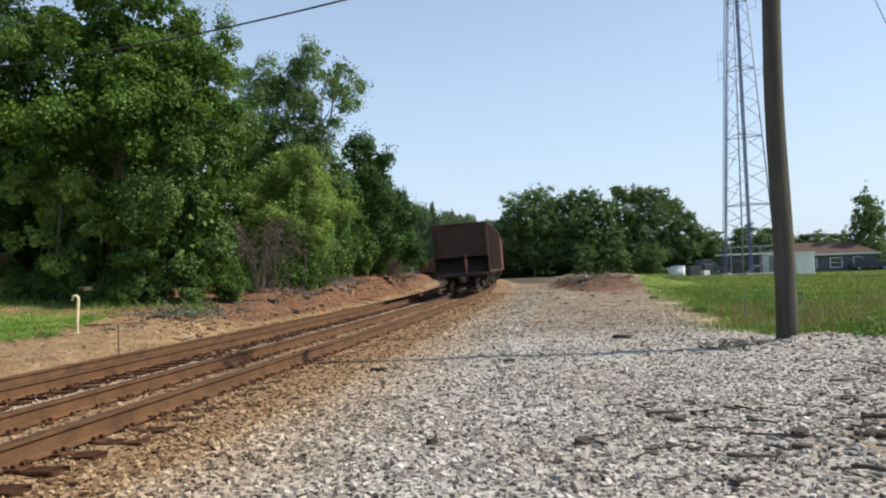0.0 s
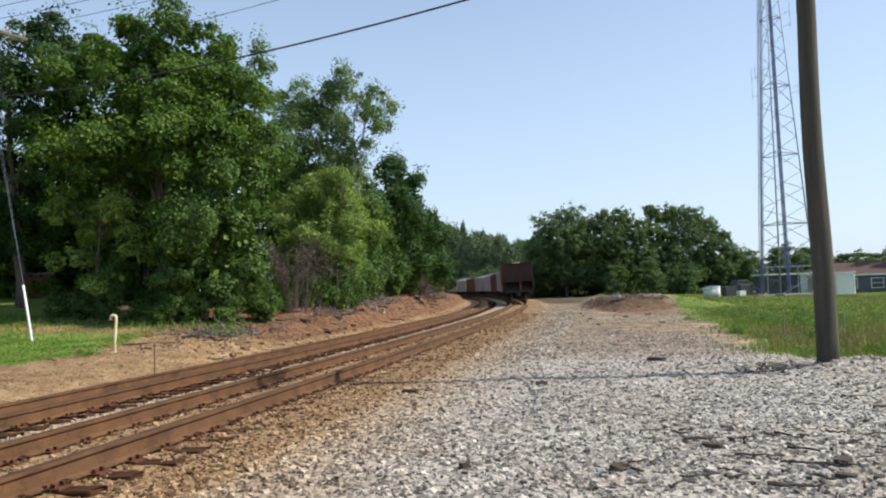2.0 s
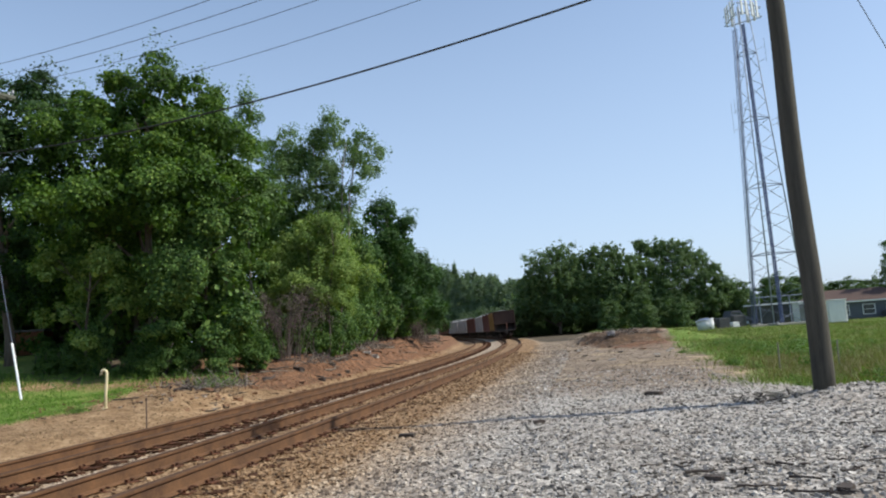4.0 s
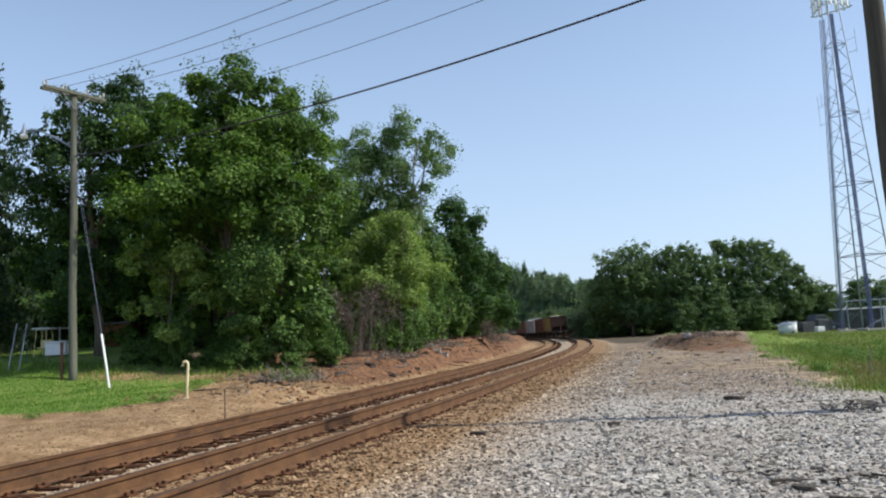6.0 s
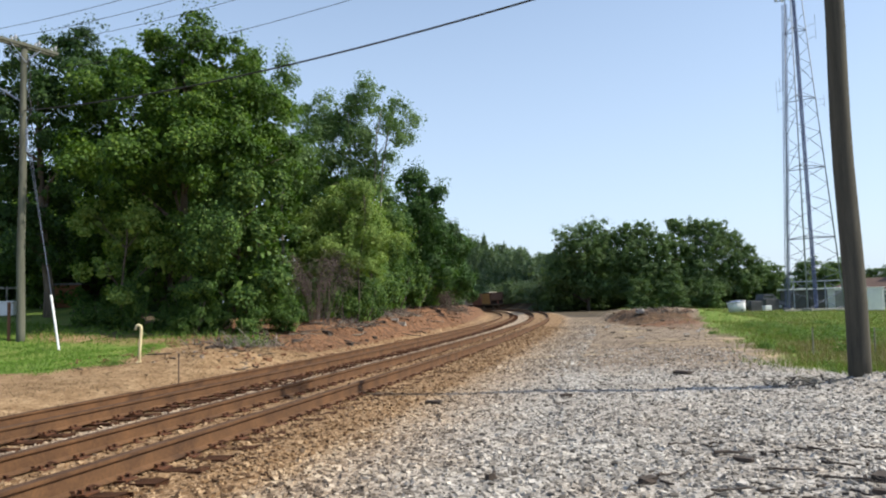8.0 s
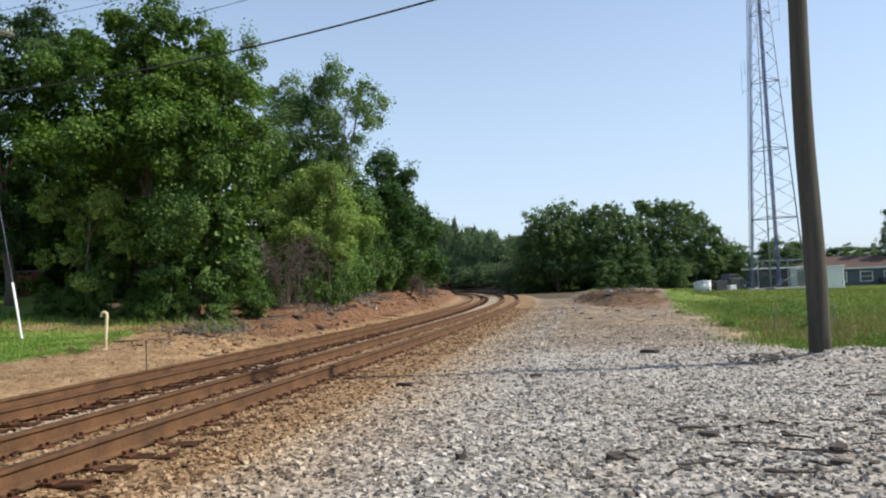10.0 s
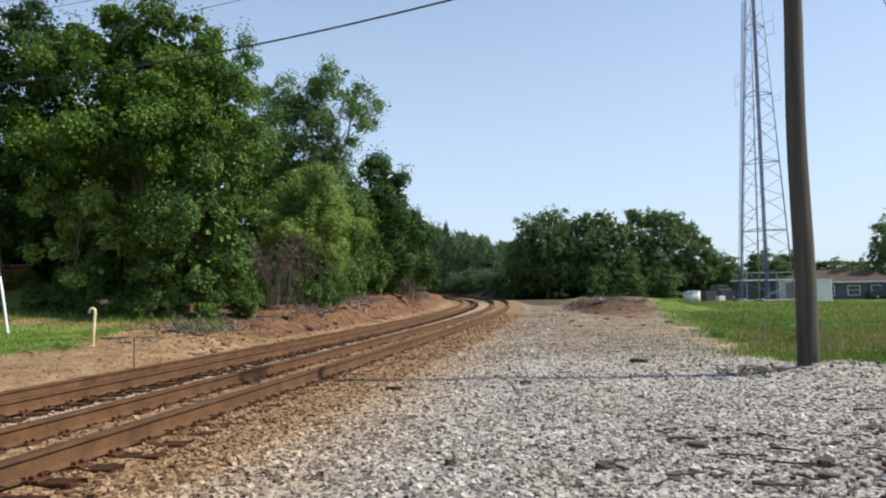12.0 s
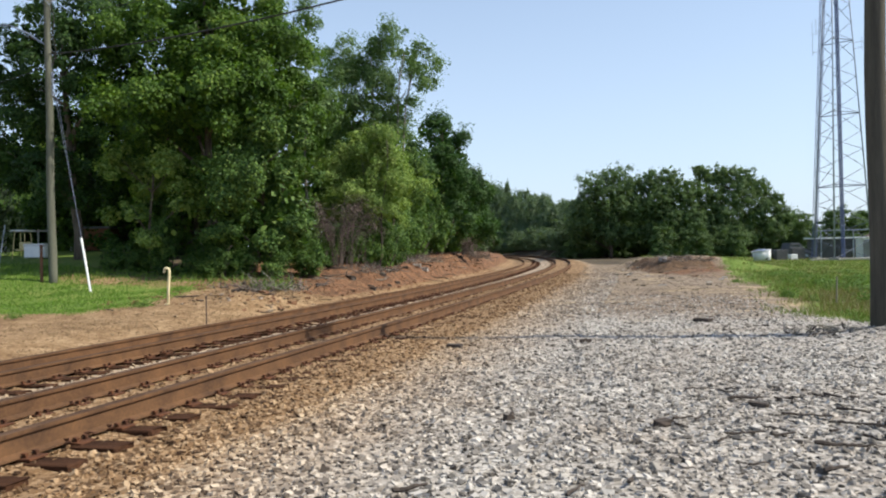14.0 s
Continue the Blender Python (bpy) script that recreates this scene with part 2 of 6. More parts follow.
def gravel_material(name, kind):
    """Crushed stone. kind 'stone': loose stones, each its own tone; 'sheet': the packed bed between and beyond them."""
    n = Nodes(name)
    pos = n.coord(world_space=True)
    rust = n.attr("rust")
    if kind == "stone":
        tone = n.tree.nodes.new("ShaderNodeNewGeometry").outputs["Random Per Island"]
        grain = n.noise(pos, 60, 3)
    else:
        vor = n.add("ShaderNodeTexVoronoi", Scale=22.0)
        n.link(pos, vor.inputs["Vector"])
        sep = n.tree.nodes.new("ShaderNodeSeparateColor")
        n.link(vor.outputs["Color"], sep.inputs[0])
        tone, grain = n.math("ADD", n.math("MULTIPLY", sep.outputs[0], 0.75), n.math("SUBTRACT", n.math("MULTIPLY", n.noise(pos, 5.0, 5, 0.75), 0.9), 0.3)), n.noise(pos, 60, 3)
    grey = n.ramp(tone, [(0.0, (0.068, 0.062, 0.056)), (0.18, (0.216, 0.205, 0.190)), (0.60, (0.425, 0.408, 0.382)), (1.0, (0.67, 0.648, 0.615))])
    tan = n.ramp(tone, [(0.0, (0.06, 0.030, 0.013)), (0.42, (0.31, 0.19, 0.086)), (1.0, (0.62, 0.465, 0.28))])
    patch = n.noise(pos, 0.9, 5)
    m = n.math("ADD", rust, n.math("MULTIPLY", n.math("SUBTRACT", patch, 0.5), 0.9))
    col = n.mix(n.math("MULTIPLY", m, 0.9), grey, tan)
    soaked = n.tree.nodes.new("ShaderNodeMapRange")
    soaked.inputs["From Min"].default_value, soaked.inputs["From Max"].default_value = 0.84, 1.25
    n.link(n.math("ADD", rust, n.math("MULTIPLY", n.math("SUBTRACT", patch, 0.45), 0.6)), soaked.inputs["Value"])
    col = n.mix(soaked.outputs[0], col, n.ramp(tone, [(0.0, (0.030, 0.014, 0.008)), (0.6, (0.135, 0.060, 0.024)), (1.0, (0.26, 0.145, 0.07))]))
    dust = n.ramp(n.noise(pos, 0.35, 4), [(0.35, (0.80, 0.76, 0.72)), (0.7, (1.0, 0.985, 0.96))])
    col = n.mix(1.0, col, dust, "MULTIPLY")
    col = n.mix(0.35, col, n.ramp(grain, [(0.3, (0.55, 0.53, 0.5)), (0.7, (1.0, 1.0, 1.0))]), "MULTIPLY")
    return n, pos, col, grain


n_, pos_, col_, grain_ = gravel_material("gravel_stone", "stone")
n_.bump(grain_, 0.4, 0.006)
M["gravel_stone"] = n_.base(col_, 0.9, 0.0, 0.25)


def ground_material():
    n, pos, gravel, grain = gravel_material("ground", "sheet")
    vor = n.add("ShaderNodeTexVoronoi", Scale=22.0)
    n.link(pos, vor.inputs["Vector"])
    ragged = n.noise(pos, 1.3, 6, 0.7)
    fine = n.noise(pos, 9.0, 5, 0.7)
    mid = n.noise(pos, 2.4, 4)
    far_patch = n.noise(pos, 0.08, 4)

    def mask(name, hard=3.0):
        # a ragged border to each kind of ground
        a = n.math("ADD", n.attr(name), n.math("MULTIPLY", n.math("SUBTRACT", n.math("ADD", n.math("MULTIPLY", ragged, 0.7), n.math("MULTIPLY", fine, 0.3)), 0.5), 0.9))
        m = n.tree.nodes.new("ShaderNodeMapRange")
        m.inputs["From Min"].default_value, m.inputs["From Max"].default_value = 0.5 - 0.5 / hard, 0.5 + 0.5 / hard
        n.link(a, m.inputs["Value"])
        return m.outputs[0]

    dirt = n.ramp(n.math("ADD", n.math("MULTIPLY", fine, 0.5), n.math("MULTIPLY", mid, 0.5)), [(0.3, (0.10, 0.073, 0.052)), (0.52, (0.215, 0.168, 0.124)), (0.7, (0.36, 0.295, 0.225))])
    straw = n.tree.nodes.new("ShaderNodeMapRange")
    straw.inputs["From Min"].default_value, straw.inputs["From Max"].default_value = 0.53, 0.66
    n.link(n.noise(n.coord((0.35, 0.8, 1), True), 0.9, 6, 0.65), straw.inputs["Value"])
    dirt = n.mix(n.math("MULTIPLY", straw.outputs[0], 0.9), dirt, n.ramp(fine, [(0.3, (0.30, 0.215, 0.105)), (0.7, (0.58, 0.47, 0.29))]))
    damp = n.tree.nodes.new("ShaderNodeMapRange")
    damp.inputs["From Min"].default_value, damp.inputs["From Max"].default_value = 0.52, 0.68
    n.link(n.noise(n.coord((0.3, 0.7, 1), True), 0.6, 6, 0.7), damp.inputs["Value"])
    dirt = n.mix(n.math("MULTIPLY", damp.outputs[0], 0.85), dirt, n.ramp(fine, [(0.3, (0.05, 0.034, 0.025)), (0.7, (0.165, 0.11, 0.078))]))
    tan = n.ramp(n.math("ADD", n.math("MULTIPLY", fine, 0.45), n.math("MULTIPLY", ragged, 0.55)), [(0.33, (0.090, 0.050, 0.024)), (0.47, (0.205, 0.128, 0.066)), (0.62, (0.375, 0.265, 0.155))])
    clay = n.ramp(n.math("ADD", n.math("MULTIPLY", fine, 0.55), n.math("MULTIPLY", mid, 0.45)), [(0.34, (0.030, 0.020, 0.014)), (0.46, (0.100, 0.053, 0.031)), (0.58, (0.215, 0.112, 0.060)), (0.72, (0.32, 0.205, 0.13))])
    grass = n.ramp(n.math("ADD", n.math("MULTIPLY", fine, 0.35), n.math("ADD", n.math("MULTIPLY", mid, 0.3), n.math("MULTIPLY", far_patch, 0.35))), [(0.36, (0.05, 0.095, 0.020)), (0.5, (0.125, 0.195, 0.036)), (0.64, (0.27, 0.235, 0.09))])
    litter = n.ramp(n.math("ADD", n.math("MULTIPLY", fine, 0.6), n.math("MULTIPLY", mid, 0.4)), [(0.32, (0.035, 0.028, 0.02)), (0.55, (0.095, 0.075, 0.05)), (0.72, (0.18, 0.14, 0.09))])
    col = n.mix(mask("dirt"), gravel, dirt)
    col = n.mix(mask("tan"), col, tan)
    col = n.mix(mask("clay"), col, clay)
    col = n.mix(mask("litter"), col, litter)
    col = n.mix(mask("grass", 5.0), col, grass)
    h = n.math("ADD", n.math("MULTIPLY", vor.outputs["Distance"], -0.6), n.math("ADD", n.math("MULTIPLY", fine, 0.7), n.math("MULTIPLY", grain, 0.3)))
    n.bump(h, 0.8, 0.04)
    return n.base(col, 0.95, 0.0, 0.2)


M["ground"] = ground_material()


# ---- mesh helpers ----
def mesh_object(name, bm, material, parent=None, label="", smooth=False):
    me = bpy.data.meshes.new(name)
    bm.to_mesh(me)
    bm.free()
    if smooth:
        me.shade_smooth()
    me.materials.append(M[material])
    ob = new(name, me)
    if parent is not None:
        ob.parent = parent
    if label:
        ob["label"] = label
    return ob


def part(name, bm, material, parent, label="", smooth=False):
    return mesh_object(name, bm, material, parent, label, smooth)


def thing(name, label, category, at=(0, 0, 0), turn=0.0, group="", kind=""):
    e = new(name)
    e.empty_display_size = 0.2
    e.matrix_basis = pose(*at, 0, 0, turn)
    return tagged(e, label, category, group, kind)


def box(bm, size, m=None, bevel=0.0):
    """A box of the given size centred on the pose m, its edges eased."""
    m = m or Matrix()
    made = bmesh.ops.create_cube(bm, size=1.0, matrix=m @ Matrix.Diagonal((*size, 1)))
    if bevel:
        edges = list({e for v in made["verts"] for e in v.link_edges})
        bmesh.ops.bevel(bm, geom=edges, offset=bevel, segments=1, affect="EDGES")
    return bm


def rod(bm, a, b, r0, r1=None, sides=8, caps=True):
    """A round bar from a to b."""
    a, b = Vector(a), Vector(b)
    d = b - a
    m = Matrix.Translation((a + b) / 2) @ d.to_track_quat("Z", "Y").to_matrix().to_4x4()
    bmesh.ops.create_cone(bm, cap_ends=caps, segments=sides, radius1=r0, radius2=r0 if r1 is None else r1, depth=d.length, matrix=m)
    return bm


def tube(bm, pts, radii, sides=8, cap=True):
    """A round tube along points, with its own radius at each."""
    rings, up = [], Vector((0, 0, 1))
    pts = [Vector(p) for p in pts]
    for i, p in enumerate(pts):
        d = (pts[min(i + 1, len(pts) - 1)] - pts[max(i - 1, 0)]).normalized()
        s = d.cross(up if abs(d.z) < 0.95 else Vector((1, 0, 0))).normalized()
        t = s.cross(d)
        r = radii[i] if isinstance(radii, (list, tuple)) else radii
        rings.append([bm.verts.new(p + r * (math.cos(a) * s + math.sin(a) * t)) for a in [k * math.tau / sides for k in range(sides)]])
    for u, v in zip(rings, rings[1:]):
        for k in range(sides):
            bm.faces.new((u[k], u[(k + 1) % sides], v[(k + 1) % sides], v[k]))
    if cap:
        bm.faces.new(rings[0][::-1])
        bm.faces.new(rings[-1])
    return bm


def numpy_mesh(name, verts, quads):
    """A mesh straight from arrays of corners and four-sided (or three-sided) faces."""
    me = bpy.data.meshes.new(name)
    k = quads.shape[1]
    me.vertices.add(len(verts))
    me.vertices.foreach_set("co", np.ascontiguousarray(verts, np.float32).ravel())
    me.loops.add(quads.size)
    me.loops.foreach_set("vertex_index", np.ascontiguousarray(quads, np.int32).ravel())
    me.polygons.add(len(quads))
    me.polygons.foreach_set("loop_start", np.arange(0, quads.size, k, dtype=np.int32))
    me.update(calc_edges=True)
    me.shade_flat()
    return me


def float_attribute(me, name, values):
    a = me.attributes.new(name, "FLOAT", "POINT")
    a.data.foreach_set("value", np.ascontiguousarray(values, np.float32))


# ---- the line of the railway ----
# Distance along the outer rail of the near track; it bends to the left beyond 60 m.
STEP = 0.25
S_ALL = np.arange(-20.0, 560.0, STEP)


def _bend(s):
    s = np.clip(s, 0, 64)
    return 0.000535 + 5.11e-05 * s - 4e-07 * s * s


_h = np.cumsum(_bend(S_ALL)) * STEP
_h = _h - np.interp(0.0, S_ALL, _h) - 0.1968
_x = np.cumsum(-np.sin(_h)) * STEP
_y = np.cumsum(np.cos(_h)) * STEP
_x = _x - np.interp(0.0, S_ALL, _x) - 5.175
_y = _y - np.interp(0.0, S_ALL, _y)
GRADE = -0.002
GAUGE = 1.505       # between the middles of the two heads
TRACKS = {"near": (0.0, 0.238, 0.063), "far": (3.92, 0.04, 0.09)}   # offset, height of the outer head, cant


def line(s, off=0.0, z=0.0):
    """Place on the line: s metres along, off metres to the left; heading in radians."""
    h = np.interp(s, S_ALL, _h)
    x, y = np.interp(s, S_ALL, _x) - off * np.cos(h), np.interp(s, S_ALL, _y) - off * np.sin(h)
    return x, y, z + GRADE * np.maximum(np.asarray(s) - 15, 0), h


def beside(x, y):
    """Signed distance to the left of the outer rail, and metres along it, for arrays of places."""
    x, y = np.asarray(x, float), np.asarray(y, float)
    best, where = np.full(x.shape, 1e18), np.zeros(x.shape, int)
    for i in range(0, len(S_ALL), 8):
        d = (x - _x[i]) ** 2 + (y - _y[i]) ** 2
        hit = d < best
        best[hit], where[hit] = d[hit], i
    for _ in range(2):
        along = -(x - _x[where]) * np.sin(_h[where]) + (y - _y[where]) * np.cos(_h[where])
        where = np.clip(where + np.rint(along / STEP).astype(int), 0, len(S_ALL) - 1)
    left = -(x - _x[where]) * np.cos(_h[where]) - (y - _y[where]) * np.sin(_h[where])
    return left, S_ALL[where]


def smooth(a, b, v):
    t = np.clip((np.asarray(v, float) - a) / (b - a), 0, 1)
    return t * t * (3 - 2 * t)


def wobble(x, y, scale, seed=0.0):
    """Gentle unevenness between -1 and 1."""
    a = np.sin(x * 1.3 / scale + seed) * np.cos(y * 1.1 / scale - 0.7 * seed)
    b = np.sin((x * 0.8 + y * 1.7) / scale + 2.1 + seed) * np.cos((x * 1.9 - y * 0.6) / scale + seed)
    c = np.sin((x * 3.1 - y * 2.3) / scale + 1.0 + seed) * 0.4
    return (a + b + c) / 2.4


def ground_height(x, y):
    x, y = np.asarray(x, float), np.asarray(y, float)
    left, s = beside(x, y)
    u = left
    grade = GRADE * np.clip(s - 15, 0, 150)
    # cross-section of the bed: shoulder, near track, gap, far track, ditch
    prof = np.interp(u, [-4.0, -1.6, -0.75, -0.15, 0.15, 1.4, 1.9, 2.4, 3.2, 6.0, 6.9, 8.0, 9.5], [0.0, -0.02, -0.022, -0.016, -0.018, -0.07, -0.10, -0.14, -0.22, -0.28, -0.36, -0.32, -0.15])
    # stones heaped over the tie ends further on
    bed = prof + grade + 0.022 * smooth(13, 26, s) * smooth(-1.4, -0.6, u) * (1 - smooth(1.3, 1.7, u)) + (0.012 + 0.022 * wobble(x, y, 0.22, 4.0) - 0.034 * (1 - smooth(6.5, 9.5, s))) * smooth(-1.0, -0.75, u) * (1 - smooth(-0.2, -0.05, u))
    # left side: dirt apron, then a low bank in front of the trees
    apron = -0.12 + 0.010 * np.clip(u - 8, 0, 60) + 0.55 * smooth(13, 24, u) * smooth(18, 30, y)
    bank = 0.95 * smooth(7.2, 9.6, u) * smooth(24, 42, y) + 0.5 * smooth(7.5, 12, u) * smooth(18, 30, y) * (1 - smooth(42, 60, y))
    bank = bank + 0.5 * smooth(44, 60, y) * smooth(7.2, 9.6, u) * (1 - smooth(84, 100, y))
    rough = 0.10 * wobble(x, y, 0.9) * smooth(7.2, 8.5, u) * smooth(17, 24, y) * (1 - smooth(16, 22, u))
    rubble = 0.34 * np.exp(-(((x + 9.3) / 1.8) ** 2 + ((y - 24.2) / 2.2) ** 2)) * (1 + 0.3 * wobble(x, y, 0.8, 6.0))
    leftz = apron + bank + rough + rubble
    z = np.where(u > 6.0, bed * (1 - smooth(6.6, 8.6, u)) + leftz * smooth(6.6, 8.6, u), bed)
    # right side: flat stone yard, a heap of earth beside the lane, a field beyond
    r = -u
    w_ = 0.6 * wobble(x, y, 0.9, 3.0) + 0.35 * wobble(x, y, 0.35, 2.0)
    heap = 0.78 * smooth(8.1, 9.5, x + w_) * (1 - smooth(12.6, 18, x)) * smooth(44.4, 47.6, y + 1.3 * w_) * (1 - smooth(54, 68, y)) * (1 + 0.16 * wobble(x, y, 1.0, 3.0) + 0.14 * wobble(x, y, 0.4, 2.0))
    heap = heap + 0.30 * np.exp(-(((x - 10.9) / 1.8) ** 2 + ((y - 43.5) / 3.0) ** 2)) * (1 + 0.35 * wobble(x, y, 0.8, 5.0))
    heap = heap + 0.12 * np.exp(-(((x - 17.0) / 6.5) ** 2 + ((y - 57.0) / 12.0) ** 2)) - 0.45 * smooth(28, 40, x) * smooth(40, 72, y)
    collar = 0.20 * np.exp(-(((x - 6.6) / 1.1) ** 2 + ((y - 12.7) / 0.9) ** 2)) + 0.12 * np.exp(-(((x - 8.6) / 2.2) ** 2 + ((y - 12.6) / 1.0) ** 2))
    t_ = np.clip(((x - 8.4) * 8.6 + (y - 74) * 21) / (8.6 ** 2 + 21 ** 2), 0, 1)
    berm = 0.5 * np.exp(-(((x - 8.4 - 8.6 * t_ - 1.2 * np.sin(3.1 * t_)) ** 2 + (y - 74 - 21 * t_) ** 2) / 1.4)) * smooth(-0.1, 0.5, t_)
    heap = heap + berm
    ruts = 0.03 * wobble(x, y, 1.6, 1.0) + 0.02 * wobble(x, y, 0.6, 2.0)
    z = z + np.where(r > 0.9, heap + collar + ruts * smooth(0.9, 2.5, r), 0.0)
    z = z + 0.1 * smooth(16, 40, r) * smooth(-5, 20, y)
    # earth bank along the outside of the bend
    z = z + 1.5 * smooth(3.6, 6.2, r) * (1 - smooth(9, 14, r)) * smooth(116, 130, s) * (1 - smooth(210, 240, s)) * (1 + 0.15 * wobble(x, y, 1.2, 3.0))
    # wooded rise far ahead
    z = z + 2.5 * smooth(150, 320, y) * smooth(6, 30, np.abs(u - 2.0))
    return z


def ground_at(x, y):
    return float(ground_height(np.array([float(x)]), np.array([float(y)]))[0])


def axis(spans, reach, growth=1.18):
    """Grid lines: even steps over each span, then ever wider ones out to the reach on both sides."""
    out = [spans[0][0]]
    for a, b, step in spans:
        out += list(np.linspace(a, b, max(1, round((b - a) / step)) + 1)[1:])
    lo, hi, st = out[0], out[-1], spans[0][2]
    low, high = [], []
    while lo > -reach:
        st *= growth
        lo -= st
        low.append(lo)
    st = spans[-1][2]
    while hi < reach:
        st *= growth
        hi += st
        high.append(hi)
    return np.array(low[::-1] + out + high)


def field_edge(y):
    """Where the stone yard gives way to the field."""
    return np.interp(y, [0, 12, 13.5, 16, 20, 27, 40, 60], [14, 11, 7.8, 5.8, 6.8, 8.2, 10.7, 14.5])


def build_ground():
    xs = axis([(-34, -12, 0.7), (-12, 16, 0.3), (16, 56, 1.0)], 2600)
    ys = axis([(-4, 30, 0.3), (30, 75, 0.5), (75, 140, 1.0)], 2600)
    X, Y = np.meshgrid(xs, ys)
    x, y = X.ravel(), Y.ravel()
    z = ground_height(x, y)
    nx, ny = len(xs), len(ys)
    i = (np.arange(ny - 1)[:, None] * nx + np.arange(nx - 1)[None]).ravel()
    me = numpy_mesh("ground", np.stack([x, y, z], -1), np.stack([i, i + 1, i + nx + 1, i + nx], -1))
    u, s = beside(x, y)
    r = -u
    edge = field_edge(y) + 0.5 * wobble(x, y, 1.1, 8.0)
    grass_r = smooth(0.0, 1.8, x - edge) * smooth(10.5, 13.2, y + 0.25 * (x - 7)) * (1 - smooth(100, 112, y))
    grass_l = smooth(10.6, 12.2, u) * smooth(19.0, 21.4, y + 0.5 * wobble(x, y, 0.8, 2.0)) * (1 - smooth(24, 30, y) * (1 - smooth(17, 22, u)))
    float_attribute(me, "grass", np.maximum(grass_r, np.maximum(grass_l, 0.8 * (y < -60) + 0.0)))
    float_attribute(me, "clay", smooth(6.9, 8.2, u) * (1 - smooth(12.5, 15, u)) * smooth(25.5, 31, y) * (1 - 0.35 * smooth(60, 90, y)) + 0.9 * smooth(3.0, 4.2, r) * (1 - smooth(7.5, 10, r)) * smooth(112, 120, s) + 0.72 * heap_zone(x, y) + 0.45 * smooth(7.5, 9.5, x) * (1 - smooth(11, 13, x)) * smooth(33, 38, y) * (1 - smooth(42, 46, y)))
    float_attribute(me, "tan", smooth(6.3, 7.2, u) * (1 - smooth(40, 60, y)) * 0.9)
    mulch = soil_patch(x, y)
    lane = np.maximum((0.78 * smooth(11, 21, y) + 0.22 * smooth(20, 32, y)) * (r > 0.3), 0.0)
    float_attribute(me, "dirt", np.clip(np.maximum(lane * smooth(1.0, 3.0, r) * 0.95, 0.62 * mulch), 0, 1))
    woods_l = smooth(13.5, 16.5, u) * smooth(27, 31, y)
    # litter under the trees; it also paints shade over the lane's far end
    woods_shade_r = smooth(60, 82, y + 3 * wobble(x, y, 2.5, 4.0)) * smooth(1.0, 3.0, r)
    float_attribute(me, "litter", np.clip(np.maximum(np.maximum(woods_l, woods_shade_r), 0.5 * heap_zone(x, y)), 0, 1))
    float_attribute(me, "rust", rust_amount(u, y))
    me.materials.append(M["ground"])
    me.shade_smooth()
    return tagged(new("ground", me), "grey crushed stone, bare dirt and grass ground", "ground", kind="structure")


def soil_patch(x, y):
    """Bare soil and bark crumbs worked into the stone yard."""
    a = np.exp(-(((x - 4.3) / 2.1) ** 2 + ((y - 6.3) / 1.9) ** 2))
    b = 0.55 * np.exp(-(((x - 0.9) / 1.3) ** 2 + ((y - 4.6) / 0.5) ** 2))
    return np.clip((a + b) * (0.85 + 0.6 * wobble(x, y, 0.35, 1.0)), 0, 1)


def heap_zone(x, y):
    return smooth(7.4, 8.6, x) * (1 - smooth(11.6, 13.6, x + 1.2 * wobble(x, y, 1.0, 5.0))) * smooth(40, 45, y) * (1 - smooth(52, 58, y))


def rust_amount(u, y):
    """Brake dust and rust that stain the stones beside the rails."""
    r = -u
    side = 1 - smooth(0.7, 3.7 + 0.012 * np.clip(y, 0, 60), r)
    inner = np.where(u > 0, np.interp(u, [0, 1.5, 2.0, 3.2, 3.8, 6.0], [1.4, 1.4, 0.65, 0.5, 1.1, 1.0]), 1.0 + 0.35 * (1 - smooth(0.7, 1.8, r)))
    return np.clip(side * inner, 0, 1.4) * 0.95


build_ground()


# ---- the two tracks ----
RAIL_H = 0.225
RAIL_PROFILE = [(-0.076, 0.0), (0.076, 0.0), (0.076, 0.012), (0.012, 0.032), (0.009, 0.130), (0.034, 0.142), (0.037, 0.150), (0.037, 0.172), (0.028, 0.181),
                (-0.028, 0.181), (-0.037, 0.172), (-0.037, 0.150), (-0.034, 0.142), (-0.009, 0.130), (-0.012, 0.032), (-0.076, 0.012)]


def rail_mesh(off, z, s0, s1, head):
    """Half of a rail's section swept along the line: its head, or its web and foot."""
    s = np.concatenate([np.arange(s0, 45, 1.0), np.arange(45, s1 + 1, 2.0)])
    x, y, zz, h = line(s, off, z - RAIL_H)
    prof = np.array(RAIL_PROFILE) * np.array([1.0, RAIL_H / 0.181])
    k = len(prof)
    v = np.zeros((len(s), k, 3))
    v[:, :, 0] = x[:, None] + prof[None, :, 0] * np.cos(h)[:, None]
    v[:, :, 1] = y[:, None] + prof[None, :, 0] * np.sin(h)[:, None]
    v[:, :, 2] = zz[:, None] + prof[None, :, 1]
    cols = [7, 8, 9] if head else [i for i in range(k) if i not in (7, 8, 9)]
    a = (np.arange(len(s) - 1)[:, None] * k + np.array(cols)[None]).ravel()
    b = (np.arange(len(s) - 1)[:, None] * k + (np.array(cols) + 1)[None] % k).ravel()
    me = numpy_mesh("rail", v.reshape(-1, 3), np.stack([a, b, b + k, a + k], -1))
    me.materials.append(M["rail_head"] if head else M["rust_rail"])
    return me


